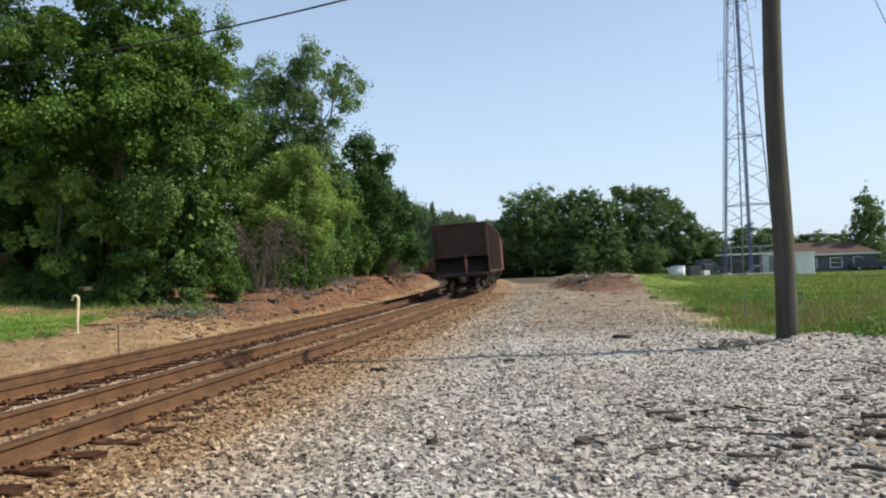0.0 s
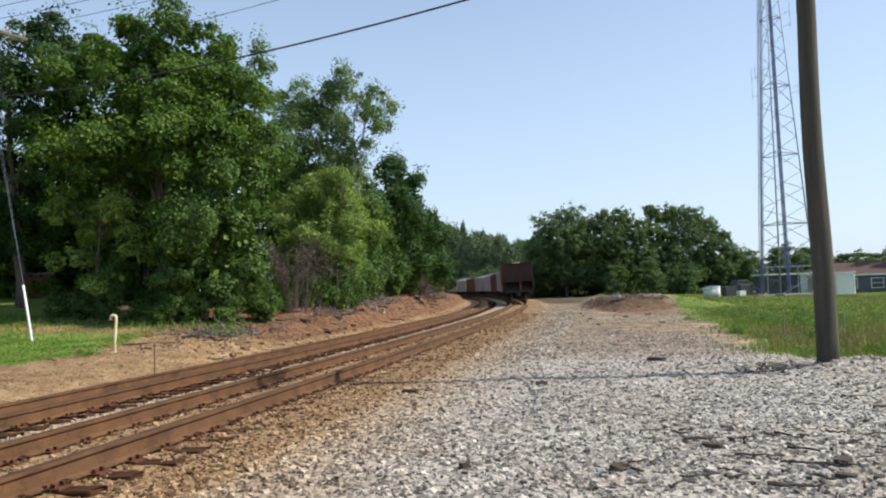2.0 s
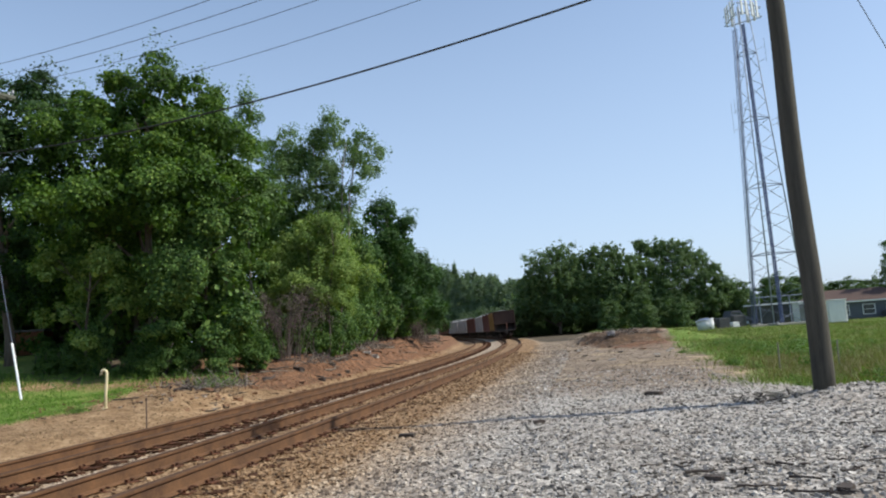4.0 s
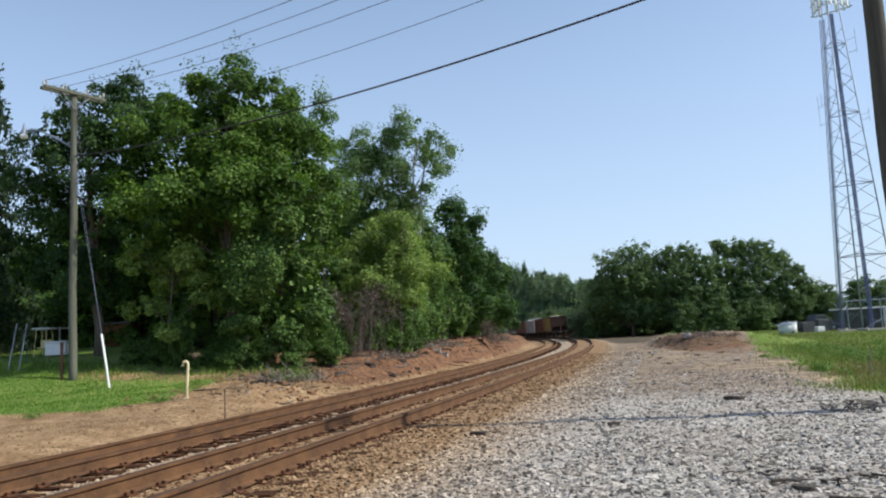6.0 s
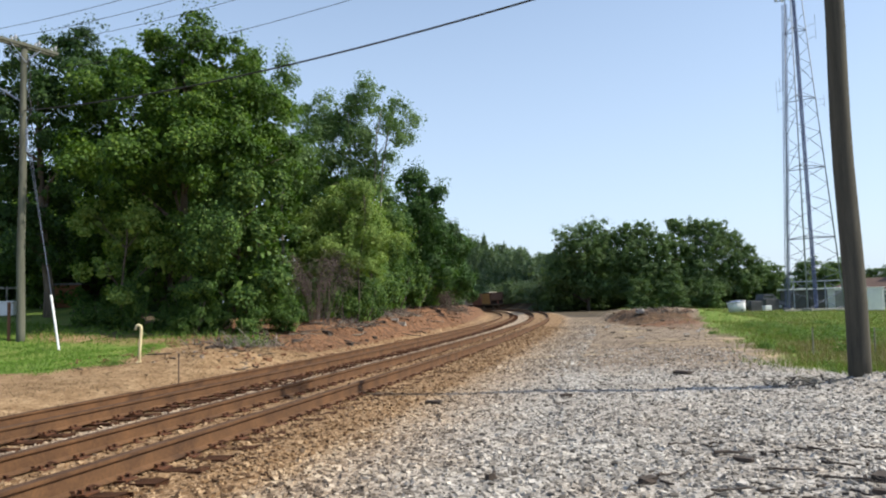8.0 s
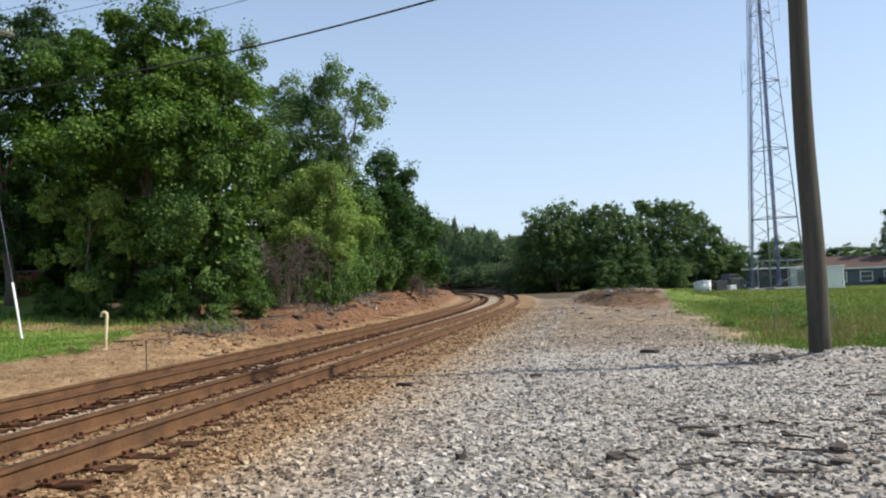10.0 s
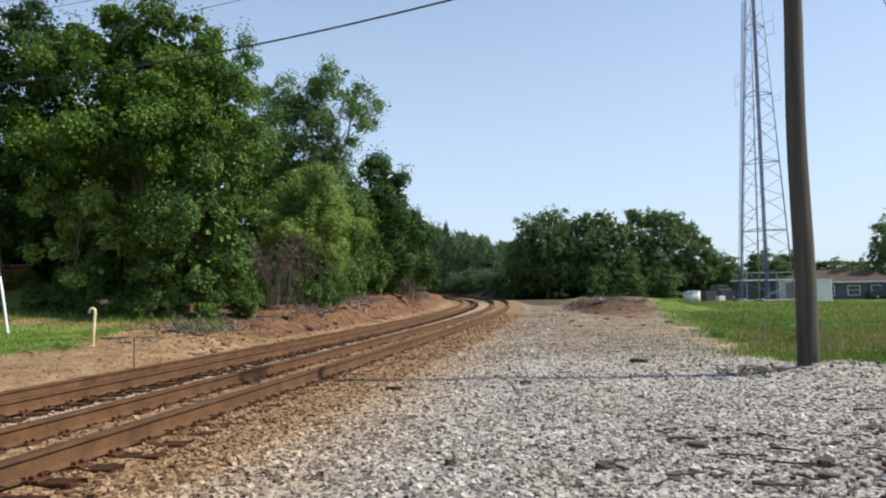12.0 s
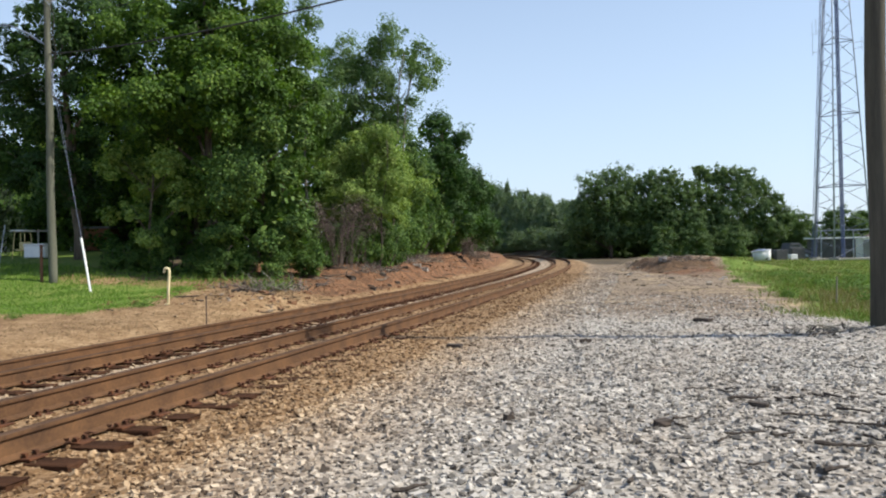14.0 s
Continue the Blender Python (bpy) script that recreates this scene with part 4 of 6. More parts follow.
# ---- steel mast ----
def lattice_tower():
    at = (30.95, 72.3)
    tower = thing("lattice_tower", "tall galvanised steel three-legged lattice radio tower", "radio tower", (*at, ground_at(*at)), -32.3)
    top, w0, w1 = 31.0, 5.07, 1.6
    ang = [radians(a) for a in (30, 150, 270)]      # far right, far left and near leg

    def corner(k, z):
        w = (w0 + (w1 - w0) * z / top) / math.sqrt(3)
        return Vector((w * math.cos(ang[k]), w * math.sin(ang[k]), z))

    for k in range(3):
        part("leg", rod(bmesh.new(), corner(k, -0.2), corner(k, top + 2.2), 0.075, 0.05, 8), "galv", tower, "", True)
        part("footing", box(bmesh.new(), (0.9, 0.9, 0.5), pose(*corner(k, 0.05)), 0.03), "grey_block", tower, "concrete footing block")
    # one zigzag of bracing up each face, a level girt at every fourth bay
    step = 1.7375
    for i in range(17):
        a, b = 0.2 + step * i, 0.2 + step * (i + 1)
        for k in range(3):
            j = (k + 1) % 3
            near_, far_ = (k, j) if i % 2 == 0 else (j, k)
            part("diagonal", rod(bmesh.new(), corner(near_, a), corner(far_, b), 0.026, None, 5), "galv_dark", tower)
            if i % 4 == 3:
                part("girt", rod(bmesh.new(), corner(k, b), corner(j, b), 0.042, None, 6), "galv_dark", tower)
    # cable runs: a bundle up the far left leg, a ladder between the near and the far right leg
    for d in (-0.24, -0.12, 0.10, 0.2):
        shift = Vector((d, -0.10, 0))
        part("feed_cable", rod(bmesh.new(), corner(1, 0.3) + shift, corner(1, top) + shift, 0.030, None, 5), "feeder", tower, "blue-grey feeder cable")
    for d in (-0.13, -0.04, 0.05, 0.14):
        a, b = corner(2, 0.3).lerp(corner(0, 0.3), 0.22), corner(2, top).lerp(corner(0, top), 0.22)
        part("feed_cable", rod(bmesh.new(), a + Vector((d, 0.1, 0)), b + Vector((d, 0.1, 0)), 0.042, None, 5), "feeder", tower, "dark blue-grey feeder cable")
    for i in range(36):
        c = corner(2, 0.6 + 0.85 * i).lerp(corner(0, 0.6 + 0.85 * i), 0.22) + Vector((0, 0.14, 0))
        part("ladder_rung", rod(bmesh.new(), c - Vector((0.2, 0, 0)), c + Vector((0.2, 0, 0)), 0.018, None, 4), "galv_dark", tower)
    # head frame with panel antennas
    for s in (0, 1, 2):
        a, b = corner(s, top + 1.2), corner((s + 1) % 3, top + 1.2)
        d = (b - a).normalized()
        out = Vector((a.x + b.x, a.y + b.y, 0)).normalized() * 0.7
        for dz in (-0.4, 0.6):
            part("head_rail", rod(bmesh.new(), a - d * 1.0 + out + Vector((0, 0, dz)), b + d * 1.0 + out + Vector((0, 0, dz)), 0.055, None, 6), "galv", tower)
        for f in (-0.25, 0.2, 0.75, 1.25):
            p = a.lerp(b, f) + out
            part("antenna_panel", box(bmesh.new(), (0.26, 0.14, 2.0), pose(p.x, p.y, p.z + 0.4, 0, 0, math.degrees(math.atan2(d.y, d.x))), 0.03), "white_plastic", tower, "pale panel antenna")
        part("strut", rod(bmesh.new(), a, a - d * 0.9 + out, 0.045, None, 5), "galv", tower)
    # whip antennas held off the legs
    for z, k, out, rise in ((20.6, 1, -1.0, 3.0), (22.6, 1, -0.7, 1.2), (20.2, 0, 0.9, 0.9), (27.0, 0, 1.0, 2.2)):
        c = corner(k, z)
        o = Vector((out * 0.85, -out * 0.5, 0))
        bm = bmesh.new()
        rod(bm, c, c + o, 0.022, None, 5)
        rod(bm, c + Vector((0, 0, rise * 0.6)), c + o + Vector((0, 0, rise * 0.6)), 0.018, None, 5)
        rod(bm, c + o - Vector((0, 0, 0.3)), c + o + Vector((0, 0, rise)), 0.018, None, 5)
        part("whip_antenna", bm, "galv", tower, "thin whip antenna on a stand-off arm")
    return tower


# ---- trees ----
def leaf_cloud(centres, outward, size, rng, droop=0.25):
    """Folded leaf blades at the given places; returns corners and faces."""
    n = len(centres)
    # blades face outward and up, as leaves turn to the light
    nrm = outward + rng.normal(size=(n, 3)) * 0.55 + np.array([0, 0, 0.4])
    nrm /= np.linalg.norm(nrm, axis=1, keepdims=True) + 1e-9
    d = rng.normal(size=(n, 3)) - np.array([0, 0, droop * 2])
    d -= nrm * (d * nrm).sum(1, keepdims=True)
    d /= np.linalg.norm(d, axis=1, keepdims=True) + 1e-9
    side = np.cross(d, nrm)
    L = size * rng.uniform(0.6, 1.35, (n, 1))
    w = L * rng.uniform(0.28, 0.42, (n, 1))
    a = centres - d * L * 0.5
    b = centres + side * w - nrm * L * 0.10
    c = centres + d * L * 0.5 - nrm * L * 0.12
    e = centres - side * w - nrm * L * 0.10
    v = np.stack([a, b, c, e], 1).reshape(-1, 3)
    f = np.arange(4 * n).reshape(n, 4)
    return v, f


def masses(H, W, low, count, seed):
    """Rounded boughs that together make up a crown: middle and radii of each."""
    rng = np.random.default_rng(seed)
    out = []
    for k in range(count):
        f = (k + 0.5) / count
        z = low + (1 - low) * f
        q = abs(2 * f - 0.85) / 1.15
        reach = W / 2 * max(0.4, 1 - q ** 2.3) ** 0.5
        r = W * rng.uniform(0.15, 0.23) * (1.08 - 0.35 * f)
        a = k * 2.4 + rng.uniform(-0.5, 0.5)
        d = max(0.0, reach - r) * rng.uniform(0.55, 1.0)
        out.append((d * math.cos(a), d * math.sin(a), z * H - r * (0.6 + 0.4 * f) * rng.uniform(0.8, 1.25), r))
    return out


def broad_tree(name, label, category, boughs, leaf_mat, seed, leaves=30000, leaf=0.15, clump=0.34, trunk=0.22, bark="bark", airy=0.0, stems=1, lean=0.0, group="trees", gaps=0.12, fill=70, limbs=12):
    """A tapered trunk with limbs that carry boughs. Each bough is a mass of leafy clumps: leaves on the
    outer and upper side of every clump, shaded hollows between them."""
    rng = np.random.default_rng(seed)
    tree = thing(name, label, category, group=group)
    B = np.array(boughs, float)
    mid, rad = B[:, :3], B[:, 3]
    heart = mid.mean(0)
    # clumps over the outside of the boughs
    C, N, R = [], [], []
    for i in range(len(B)):
        n = max(8, int(4.6 * (rad[i] / (clump * rad.mean() ** 0.5 + 0.001)) ** 2 * 0.42))
        d = rng.normal(size=(n, 3)) + np.array([0, 0, 0.25])
        d /= np.linalg.norm(d, axis=1, keepdims=True)
        p = mid[i] + d * np.array([1.0, 1.0, 0.86]) * rad[i] * np.where(rng.random((n, 1)) < 0.16, rng.uniform(1.05, 1.3, (n, 1)), rng.uniform(0.66, 1.05, (n, 1))) + rng.normal(size=(n, 3)) * 0.08 * rad[i]
        gap = np.linalg.norm(p[:, None] - mid[None], axis=2) / rad[None]
        gap[:, i] = 9
        ok = (gap.min(1) > 0.72) & (rng.random(n) > gaps) & (p[:, 2] > 0.25)
        C.append(p[ok])
        N.append(d[ok])
        R.append(clump * rad.mean() ** 0.5 * 0.5 * 3.4 ** rng.random(ok.sum()))
    C, N, R = np.concatenate(C), np.concatenate(N), np.concatenate(R)
    share = R ** 2 / (R ** 2).sum()
    pick = rng.choice(len(C), size=leaves, p=share)
    # leaves of one clump: a shallow dome that turns to the light and hangs at its rim
    d = rng.normal(size=(leaves, 3)) + 0.55 * N[pick] + np.array([0, 0, 0.55])
    d /= np.linalg.norm(d, axis=1, keepdims=True)
    flat = rng.uniform(0.75, 1.3, (len(C), 3)) * np.array([1.1, 1.1, 0.82])
    p = C[pick] + d * flat[pick] * R[pick][:, None] * (0.55 + 0.6 * rng.random((leaves, 1)) ** 0.6 * (1 + airy))
    side = np.clip(1 - d[:, 2], 0, 1.5)
    p[:, 2] -= 0.22 * R[pick] * side * rng.random(leaves)
    # a few shoots stand out beyond the clumps
    shoot = rng.random(leaves) < 0.10 + 0.12 * airy
    p[shoot] += (N[pick][shoot] + np.array([0, 0, 0.35])) * R[pick][shoot][:, None] * rng.uniform(0.2, 1.3, (shoot.sum(), 1))
    p[:, 2] = np.maximum(p[:, 2], 0.1)
    v, f = leaf_cloud(p, d * 0.75 + N[pick] * 0.35, leaf, rng)
    # oversized inner leaves, added to close the heart of every bough and block light
    m = fill * len(B)
    c = rng.integers(0, len(B), m)
    q = mid[c] + rng.normal(size=(m, 3)) * rad[c][:, None] * 0.30
    q[:, 2] = np.maximum(q[:, 2], 0.3)
    v2, f2 = leaf_cloud(q, rng.normal(size=(m, 3)), leaf * 2.6, rng)
    v, f = np.concatenate([v, v2]), np.concatenate([f, f2 + len(v)])
    me = numpy_mesh("crown", v, f)
    me.materials.append(M[leaf_mat])
    crown = new("crown", me)
    crown.parent = tree
    pr = random.Random(seed)
    top = (mid[:, 2] + rad * 0.5).max() * 0.93
    axis_x, axis_y = float(heart[0]), float(heart[1])
    for k in range(stems):
        ox, oy = (0, 0) if stems == 1 else (pr.uniform(-0.5, 0.5), pr.uniform(-0.4, 0.4))
        pts = []
        for j in range(9):
            h = j / 8
            pts.append((ox * (1 + 2.2 * h) + axis_x * h * 0.9 + lean * h ** 1.6 + 0.10 * math.sin(1.3 * j + k) * (j > 0), oy * (1 + 2.2 * h) + axis_y * h * 0.9 + 0.10 * math.cos(1.7 * j + 2 * k) * (j > 0), -0.3 + (top + 0.3) * h))
        part("trunk", tube(bmesh.new(), pts, [trunk * (1.25 if j == 0 else 1 - 0.10 * j) + 0.012 for j in range(9)], 9), bark, tree, "", True)
        for i in range(len(B)):
            if i % stems != k or i >= limbs:
                continue
            e0 = Vector(mid[i])
            j = min(7, max(1, int(8 * max(0.1, e0.z - 0.55 * math.hypot(e0.x - axis_x, e0.y - axis_y)) / top)))
            s0 = Vector(pts[j])
            if (e0 - s0).length < 0.5:
                continue
            bow = s0.lerp(e0, 0.55) + Vector((pr.uniform(-0.2, 0.2), pr.uniform(-0.2, 0.2), 0.08 * (e0 - s0).length))
            t0 = trunk * (1 - 0.10 * j) * 0.55
            bm = tube(bmesh.new(), [s0, bow, e0], [t0 + 0.012, t0 * 0.6 + 0.008, 0.014], 5)
            for _ in range(2):
                tip = e0 + Vector((pr.gauss(0, 0.6), pr.gauss(0, 0.6), pr.uniform(-0.1, 0.8))) * float(rad[i])
                tube(bm, [bow, bow.lerp(tip, 0.5) + Vector((0, 0, 0.1)), tip], [t0 * 0.5 + 0.006, t0 * 0.3 + 0.005, 0.006], 4)
            part("limb", bm, bark, tree, "", True)
    return tree


def conifer(name, label, H, W, seed):
    rng = np.random.default_rng(seed)
    tree = thing(name, label, "conifer", group="trees")
    pts, out = [], []
    for _ in range(230):
        f = rng.random() ** 1.3
        a = rng.uniform(0, math.tau)
        reach = W / 2 * (1 - f) ** 0.8 * rng.uniform(0.7, 1.1) + 0.3
        m = 110
        t = rng.random(m) ** 0.7
        x, y = reach * t * math.cos(a), reach * t * math.sin(a)
        z = 0.6 + f * H - reach * 0.35 * t ** 1.5
        q = np.stack([x, y, z], -1) + rng.normal(size=(m, 3)) * np.array([0.14, 0.14, 0.1]) - np.stack([0 * t, 0 * t, np.abs(rng.normal(size=m)) * 0.35 * t], -1)
        pts.append(q)
        out.append(np.tile((math.cos(a), math.sin(a), -0.7), (m, 1)))
    v, f = leaf_cloud(np.concatenate(pts), np.concatenate(out), 0.26, rng, 0.8)
    me = numpy_mesh("crown", v, f)
    me.materials.append(M["needle"])
    crown = new("crown", me)
    crown.parent = tree
    part("trunk", rod(bmesh.new(), (0, 0, -0.3), (0, 0, H * 0.97), 0.26, 0.03, 9), "bark", tree, "", True)
    return tree


def settle(tree, x, y, turn=0.0, size=1.0, wide=None):
    m = pose(x, y, ground_at(x, y) - 0.05, 0, 0, turn)
    tree.matrix_basis = m @ Matrix.Diagonal((wide or size, wide or size, size, 1))
    return tree


def plant(source, spots):
    """Copies of a tree at spots of (x, y, turn, height scale, width scale)."""
    for x, y, turn, sz, wd in spots:
        t = copy_thing(source, pose(x, y, ground_at(x, y) - 0.05, 0, 0, turn))
        t.scale = (wd, wd, sz)


def about(x, y, lobes):
    """Boughs given in world metres, shaped to fit the camera's view, brought to a tree that stands at (x, y)."""
    return [(a - x, b - y, c - ground_at(x, y), r) for a, b, c, r in lobes]


def build_trees():
    # the tall trees at the edge of the wood
    oak = settle(broad_tree("broadleaf_tree", "large dense green broadleaf tree behind the bank", "tree", about(-14.4, 32.8, [
        (-13.9, 32.0, 13.6, 1.5), (-12.7, 33.0, 13.4, 1.4), (-15.6, 32.6, 13.3, 1.5), (-17.3, 33.0, 13.2, 1.6), (-11.9, 32.4, 11.9, 1.5), (-14.4, 31.2, 11.2, 2.0), (-16.9, 31.6, 10.7, 2.0), (-10.9, 32.0, 10.7, 1.5),
        # the last three boughs hang forward, added to shade the yard
        (-12.6, 31.0, 9.3, 1.9), (-10.2, 32.4, 8.7, 1.3), (-15.2, 33.2, 8.2, 1.7), (-17.6, 32.6, 8.0, 1.6), (-13.4, 29.2, 8.4, 1.5), (-15.8, 28.9, 7.8, 1.5), (-11.6, 29.6, 8.2, 1.3)]), "leaf_oak", 27, 96000, 0.15, 0.36, 0.24, gaps=0.18), -14.4, 32.8)
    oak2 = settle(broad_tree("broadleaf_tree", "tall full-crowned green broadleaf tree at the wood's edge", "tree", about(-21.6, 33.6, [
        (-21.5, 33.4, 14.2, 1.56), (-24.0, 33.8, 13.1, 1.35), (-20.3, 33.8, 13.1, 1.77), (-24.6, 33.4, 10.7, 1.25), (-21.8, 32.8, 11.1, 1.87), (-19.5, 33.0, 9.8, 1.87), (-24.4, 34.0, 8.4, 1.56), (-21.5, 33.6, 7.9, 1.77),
        (-25.1, 33.8, 6.5, 1.35), (-22.5, 33.4, 5.4, 1.46)]), "leaf_shaded", 12, 62000, 0.15, 0.36, 0.24, gaps=0.2), -21.6, 33.6)
    light = settle(broad_tree("broadleaf_tree", "fresh green broadleaf tree with leafy lower boughs", "tree", about(-11.2, 31.0, [
        (-11.5, 31.2, 7.2, 1.4), (-10.1, 31.4, 6.4, 1.35), (-12.8, 30.6, 5.4, 1.2), (-9.9, 30.8, 4.4, 1.2), (-11.4, 30.0, 4.6, 1.3), (-10.7, 30.6, 2.9, 1.1), (-12.4, 30.2, 3.1, 1.0), (-9.7, 31.2, 2.4, 0.8)]), "leaf_light", 13, 54000, 0.14, 0.36, 0.13, gaps=0.3), -11.2, 31.0)
    young = settle(broad_tree("young_tree", "young yellow-green tree with open hanging boughs", "tree", about(-16.4, 30.6, [
        (-17.6, 30.4, 5.7, 0.9), (-16.3, 30.6, 5.0, 0.8), (-15.2, 30.2, 5.4, 0.9), (-14.4, 30.4, 4.0, 0.8), (-16.9, 30.0, 3.5, 0.7), (-15.4, 30.0, 2.6, 0.7)]), "leaf_bush", 29, 12000, 0.15, 0.36, 0.08, gaps=0.5, fill=8), -16.4, 30.6)
    tall = settle(broad_tree("feathery_tree", "tall thin-leaved tree with pale bare stems", "tree", about(-8.2, 46.0, [
        (-11.3, 46.4, 14.3, 1.2), (-9.9, 46.0, 14.2, 1.0), (-7.6, 45.6, 14.6, 1.25), (-6.1, 45.8, 13.9, 1.1), (-5.8, 45.4, 12.7, 0.8), (-11.3, 46.0, 12.0, 1.7), (-9.2, 46.4, 12.2, 1.6), (-12.4, 46.6, 10.4, 1.6), (-9.8, 46.0, 10.2, 1.8), (-7.9, 46.2, 11.0, 1.3), (-11.0, 46.6, 8.6, 1.8), (-8.4, 46.4, 8.8, 1.7), (-10.0, 46.0, 6.6, 1.8)]),
        "leaf_grey", 14, 62000, 0.135, 0.30, 0.085, "bark_pale", 0.6, 4, 1.6, gaps=0.26, fill=44), -8.2, 46.0)
    slim = settle(broad_tree("feathery_tree", "slender thin-leaved tree behind the broad ones", "tree", [(0.3, 0, 13.3, 0.7), (-0.3, 0.2, 12.2, 0.9), (0.5, -0.2, 11.0, 1.0), (-0.5, 0, 9.6, 1.2), (0.4, 0.2, 8.0, 1.3)], "leaf_grey", 34, 12000, 0.15, 0.36, 0.09, "bark_pale", 0.5, gaps=0.3, fill=20), -11.6, 39.0)
    bush = settle(broad_tree("yellow_green_bush", "tall yellow-green bush with tangled dead twigs below", "bush", about(-7.9, 38.7, [
        (-7.8, 38.7, 7.6, 0.99), (-9.1, 38.9, 7.0, 0.88), (-7.2, 38.5, 6.3, 1.10), (-10.1, 38.9, 5.8, 0.99), (-6.2, 38.7, 5.0, 0.99), (-8.0, 38.1, 5.2, 1.21), (-9.2, 38.3, 4.5, 0.99), (-7.3, 38.3, 3.8, 0.88)]), "leaf_bush", 15, 44000, 0.105, 0.32, 0.028, "twig", 0.5, 3, gaps=0.18, fill=60), -7.9, 38.7)
    mid = settle(broad_tree("broadleaf_tree", "rounded mid-green tree beside the railway curve", "tree", about(-6.4, 59.5, [
        (-7.2, 59.0, 11.2, 1.5), (-5.9, 59.5, 11.5, 1.3), (-4.6, 59.5, 10.2, 1.2), (-6.6, 58.5, 8.7, 1.9), (-4.5, 58.5, 7.6, 1.6), (-3.6, 59.5, 6.1, 1.3), (-7.2, 58.0, 5.2, 1.8), (-4.9, 58.0, 4.4, 1.7), (-3.4, 59.0, 3.6, 1.2), (-8.6, 59.5, 8.0, 1.6), (-6.2, 58.0, 2.6, 1.2)]),
        "leaf_mid", 16, 34000, 0.18, 0.38, 0.2, gaps=0.18), -6.4, 59.5)
    shrub = settle(broad_tree("shrub", "leafy green shrub at the foot of the trees", "shrub", masses(2.5, 2.8, 0.12, 9, 17), "leaf_light", 17, 6000, 0.13, 0.42, 0.035, "twig", 0.3, 3, fill=20, limbs=4), -12.9, 30.2, 0, 0.7, 0.6)
    back = settle(broad_tree("broadleaf_tree", "dense broadleaf tree deeper in the wood", "tree", masses(13.6, 9.5, 0.08, 15, 22), "leaf_oak", 22, 11000, 0.30, 0.42, 0.25, fill=40, limbs=5), -15.5, 42)
    spruce = settle(conifer("conifer", "dark drooping conifer in the yard behind the pole", 17.3, 7.5, 21), -30.4, 36.0, 0)
    plant(light, [(-8.2, 51.5, 30, 1.0, 1.1)])
    # the first two are added unseen behind the oak to shade the yard
    plant(back, [(-17.5, 38.0, 200, 0.85, 0.8), (-13.2, 37.6, 20, 0.75, 0.62), (-19.5, 46, 80, 0.95, 1.1), (-15.0, 55, 10, 0.95, 1.0), (-24, 47, 250, 0.8, 1.0), (-22.0, 41.5, 30, 0.75, 0.8), (-12, 66, 300, 0.95, 1.0), (-16, 78, 60, 0.9, 1.1), (-32, 48, 100, 0.75, 1.1), (-40, 46, 10, 0.75, 1.1),
                 (-28, 54, 200, 0.8, 1.1), (-36, 58, 140, 0.8, 1.2), (-26.4, 42.2, 120, 0.55, 0.8), (-34, 52, 20, 0.8, 1.0), (-39, 51, 70, 0.7, 1.0), (-45, 52, 150, 0.8, 1.1), (-29.5, 46.5, 290, 0.6, 0.9)])
    plant(shrub, [(-25.5, 43, 10, 1.6, 2.0), (-28.5, 43.5, 60, 1.4, 2.0), (-31.5, 44, 110, 1.7, 2.0), (-34.5, 44, 200, 1.5, 2.0), (-38, 45, 300, 1.6, 2.0)])
    plant(mid, [(-6.9, 70, 120, 0.98, 0.88), (-7.9, 80, 200, 1.0, 0.85), (-8.8, 92, 40, 1.04, 0.9), (-7.6, 106, 90, 1.0, 0.95), (-7.4, 121, 10, 1.0, 1.0), (-11.0, 53, 250, 0.85, 0.9), (-7.6, 134, 200, 1.02, 1.0), (-11.5, 98, 150, 1.2, 1.0)])
    plant(bush, [(-4.9, 66.0, 80, 0.42, 0.6), (-8.6, 42.0, 160, 0.62, 0.8)])
    plant(shrub, [(-14.4, 30.8, 140, 0.5, 0.6), (-13.1, 29.8, 40, 0.4, 0.5), (-16.6, 30.6, 80, 0.45, 0.6), (-18.4, 31.4, 200, 0.5, 0.7), (-11.8, 30.2, 15, 0.55, 0.6), (-9.3, 31.8, 75, 0.6, 0.55), (-10.4, 34.2, 130, 0.8, 0.7), (-9.6, 35.6, 190, 0.55, 0.5), (-13.6, 31.6, 250, 0.8, 0.8), (-17.2, 31.2, 290, 0.5, 0.6), (-15.6, 30.4, 90, 1.1, 0.45), (-10.6, 30.4, 200, 0.7, 0.6), (-8.7, 37.2, 40, 0.8, 0.55), (-8.0, 38.0, 310, 1.1, 0.65), (-7.3, 39.0, 20, 0.9, 0.65), (-7.0, 41.2, 140, 1.0, 0.7), (-8.2, 40.2, 70, 1.2, 1.0), (-7.3, 45.3, 130, 1.3, 1.1), (-7.0, 49.5, 10, 1.2, 1.0),
                  (-6.3, 55.5, 60, 1.4, 1.1), (-5.4, 61.0, 30, 1.2, 1.0), (-4.9, 73.5, 100, 1.3, 1.1)])
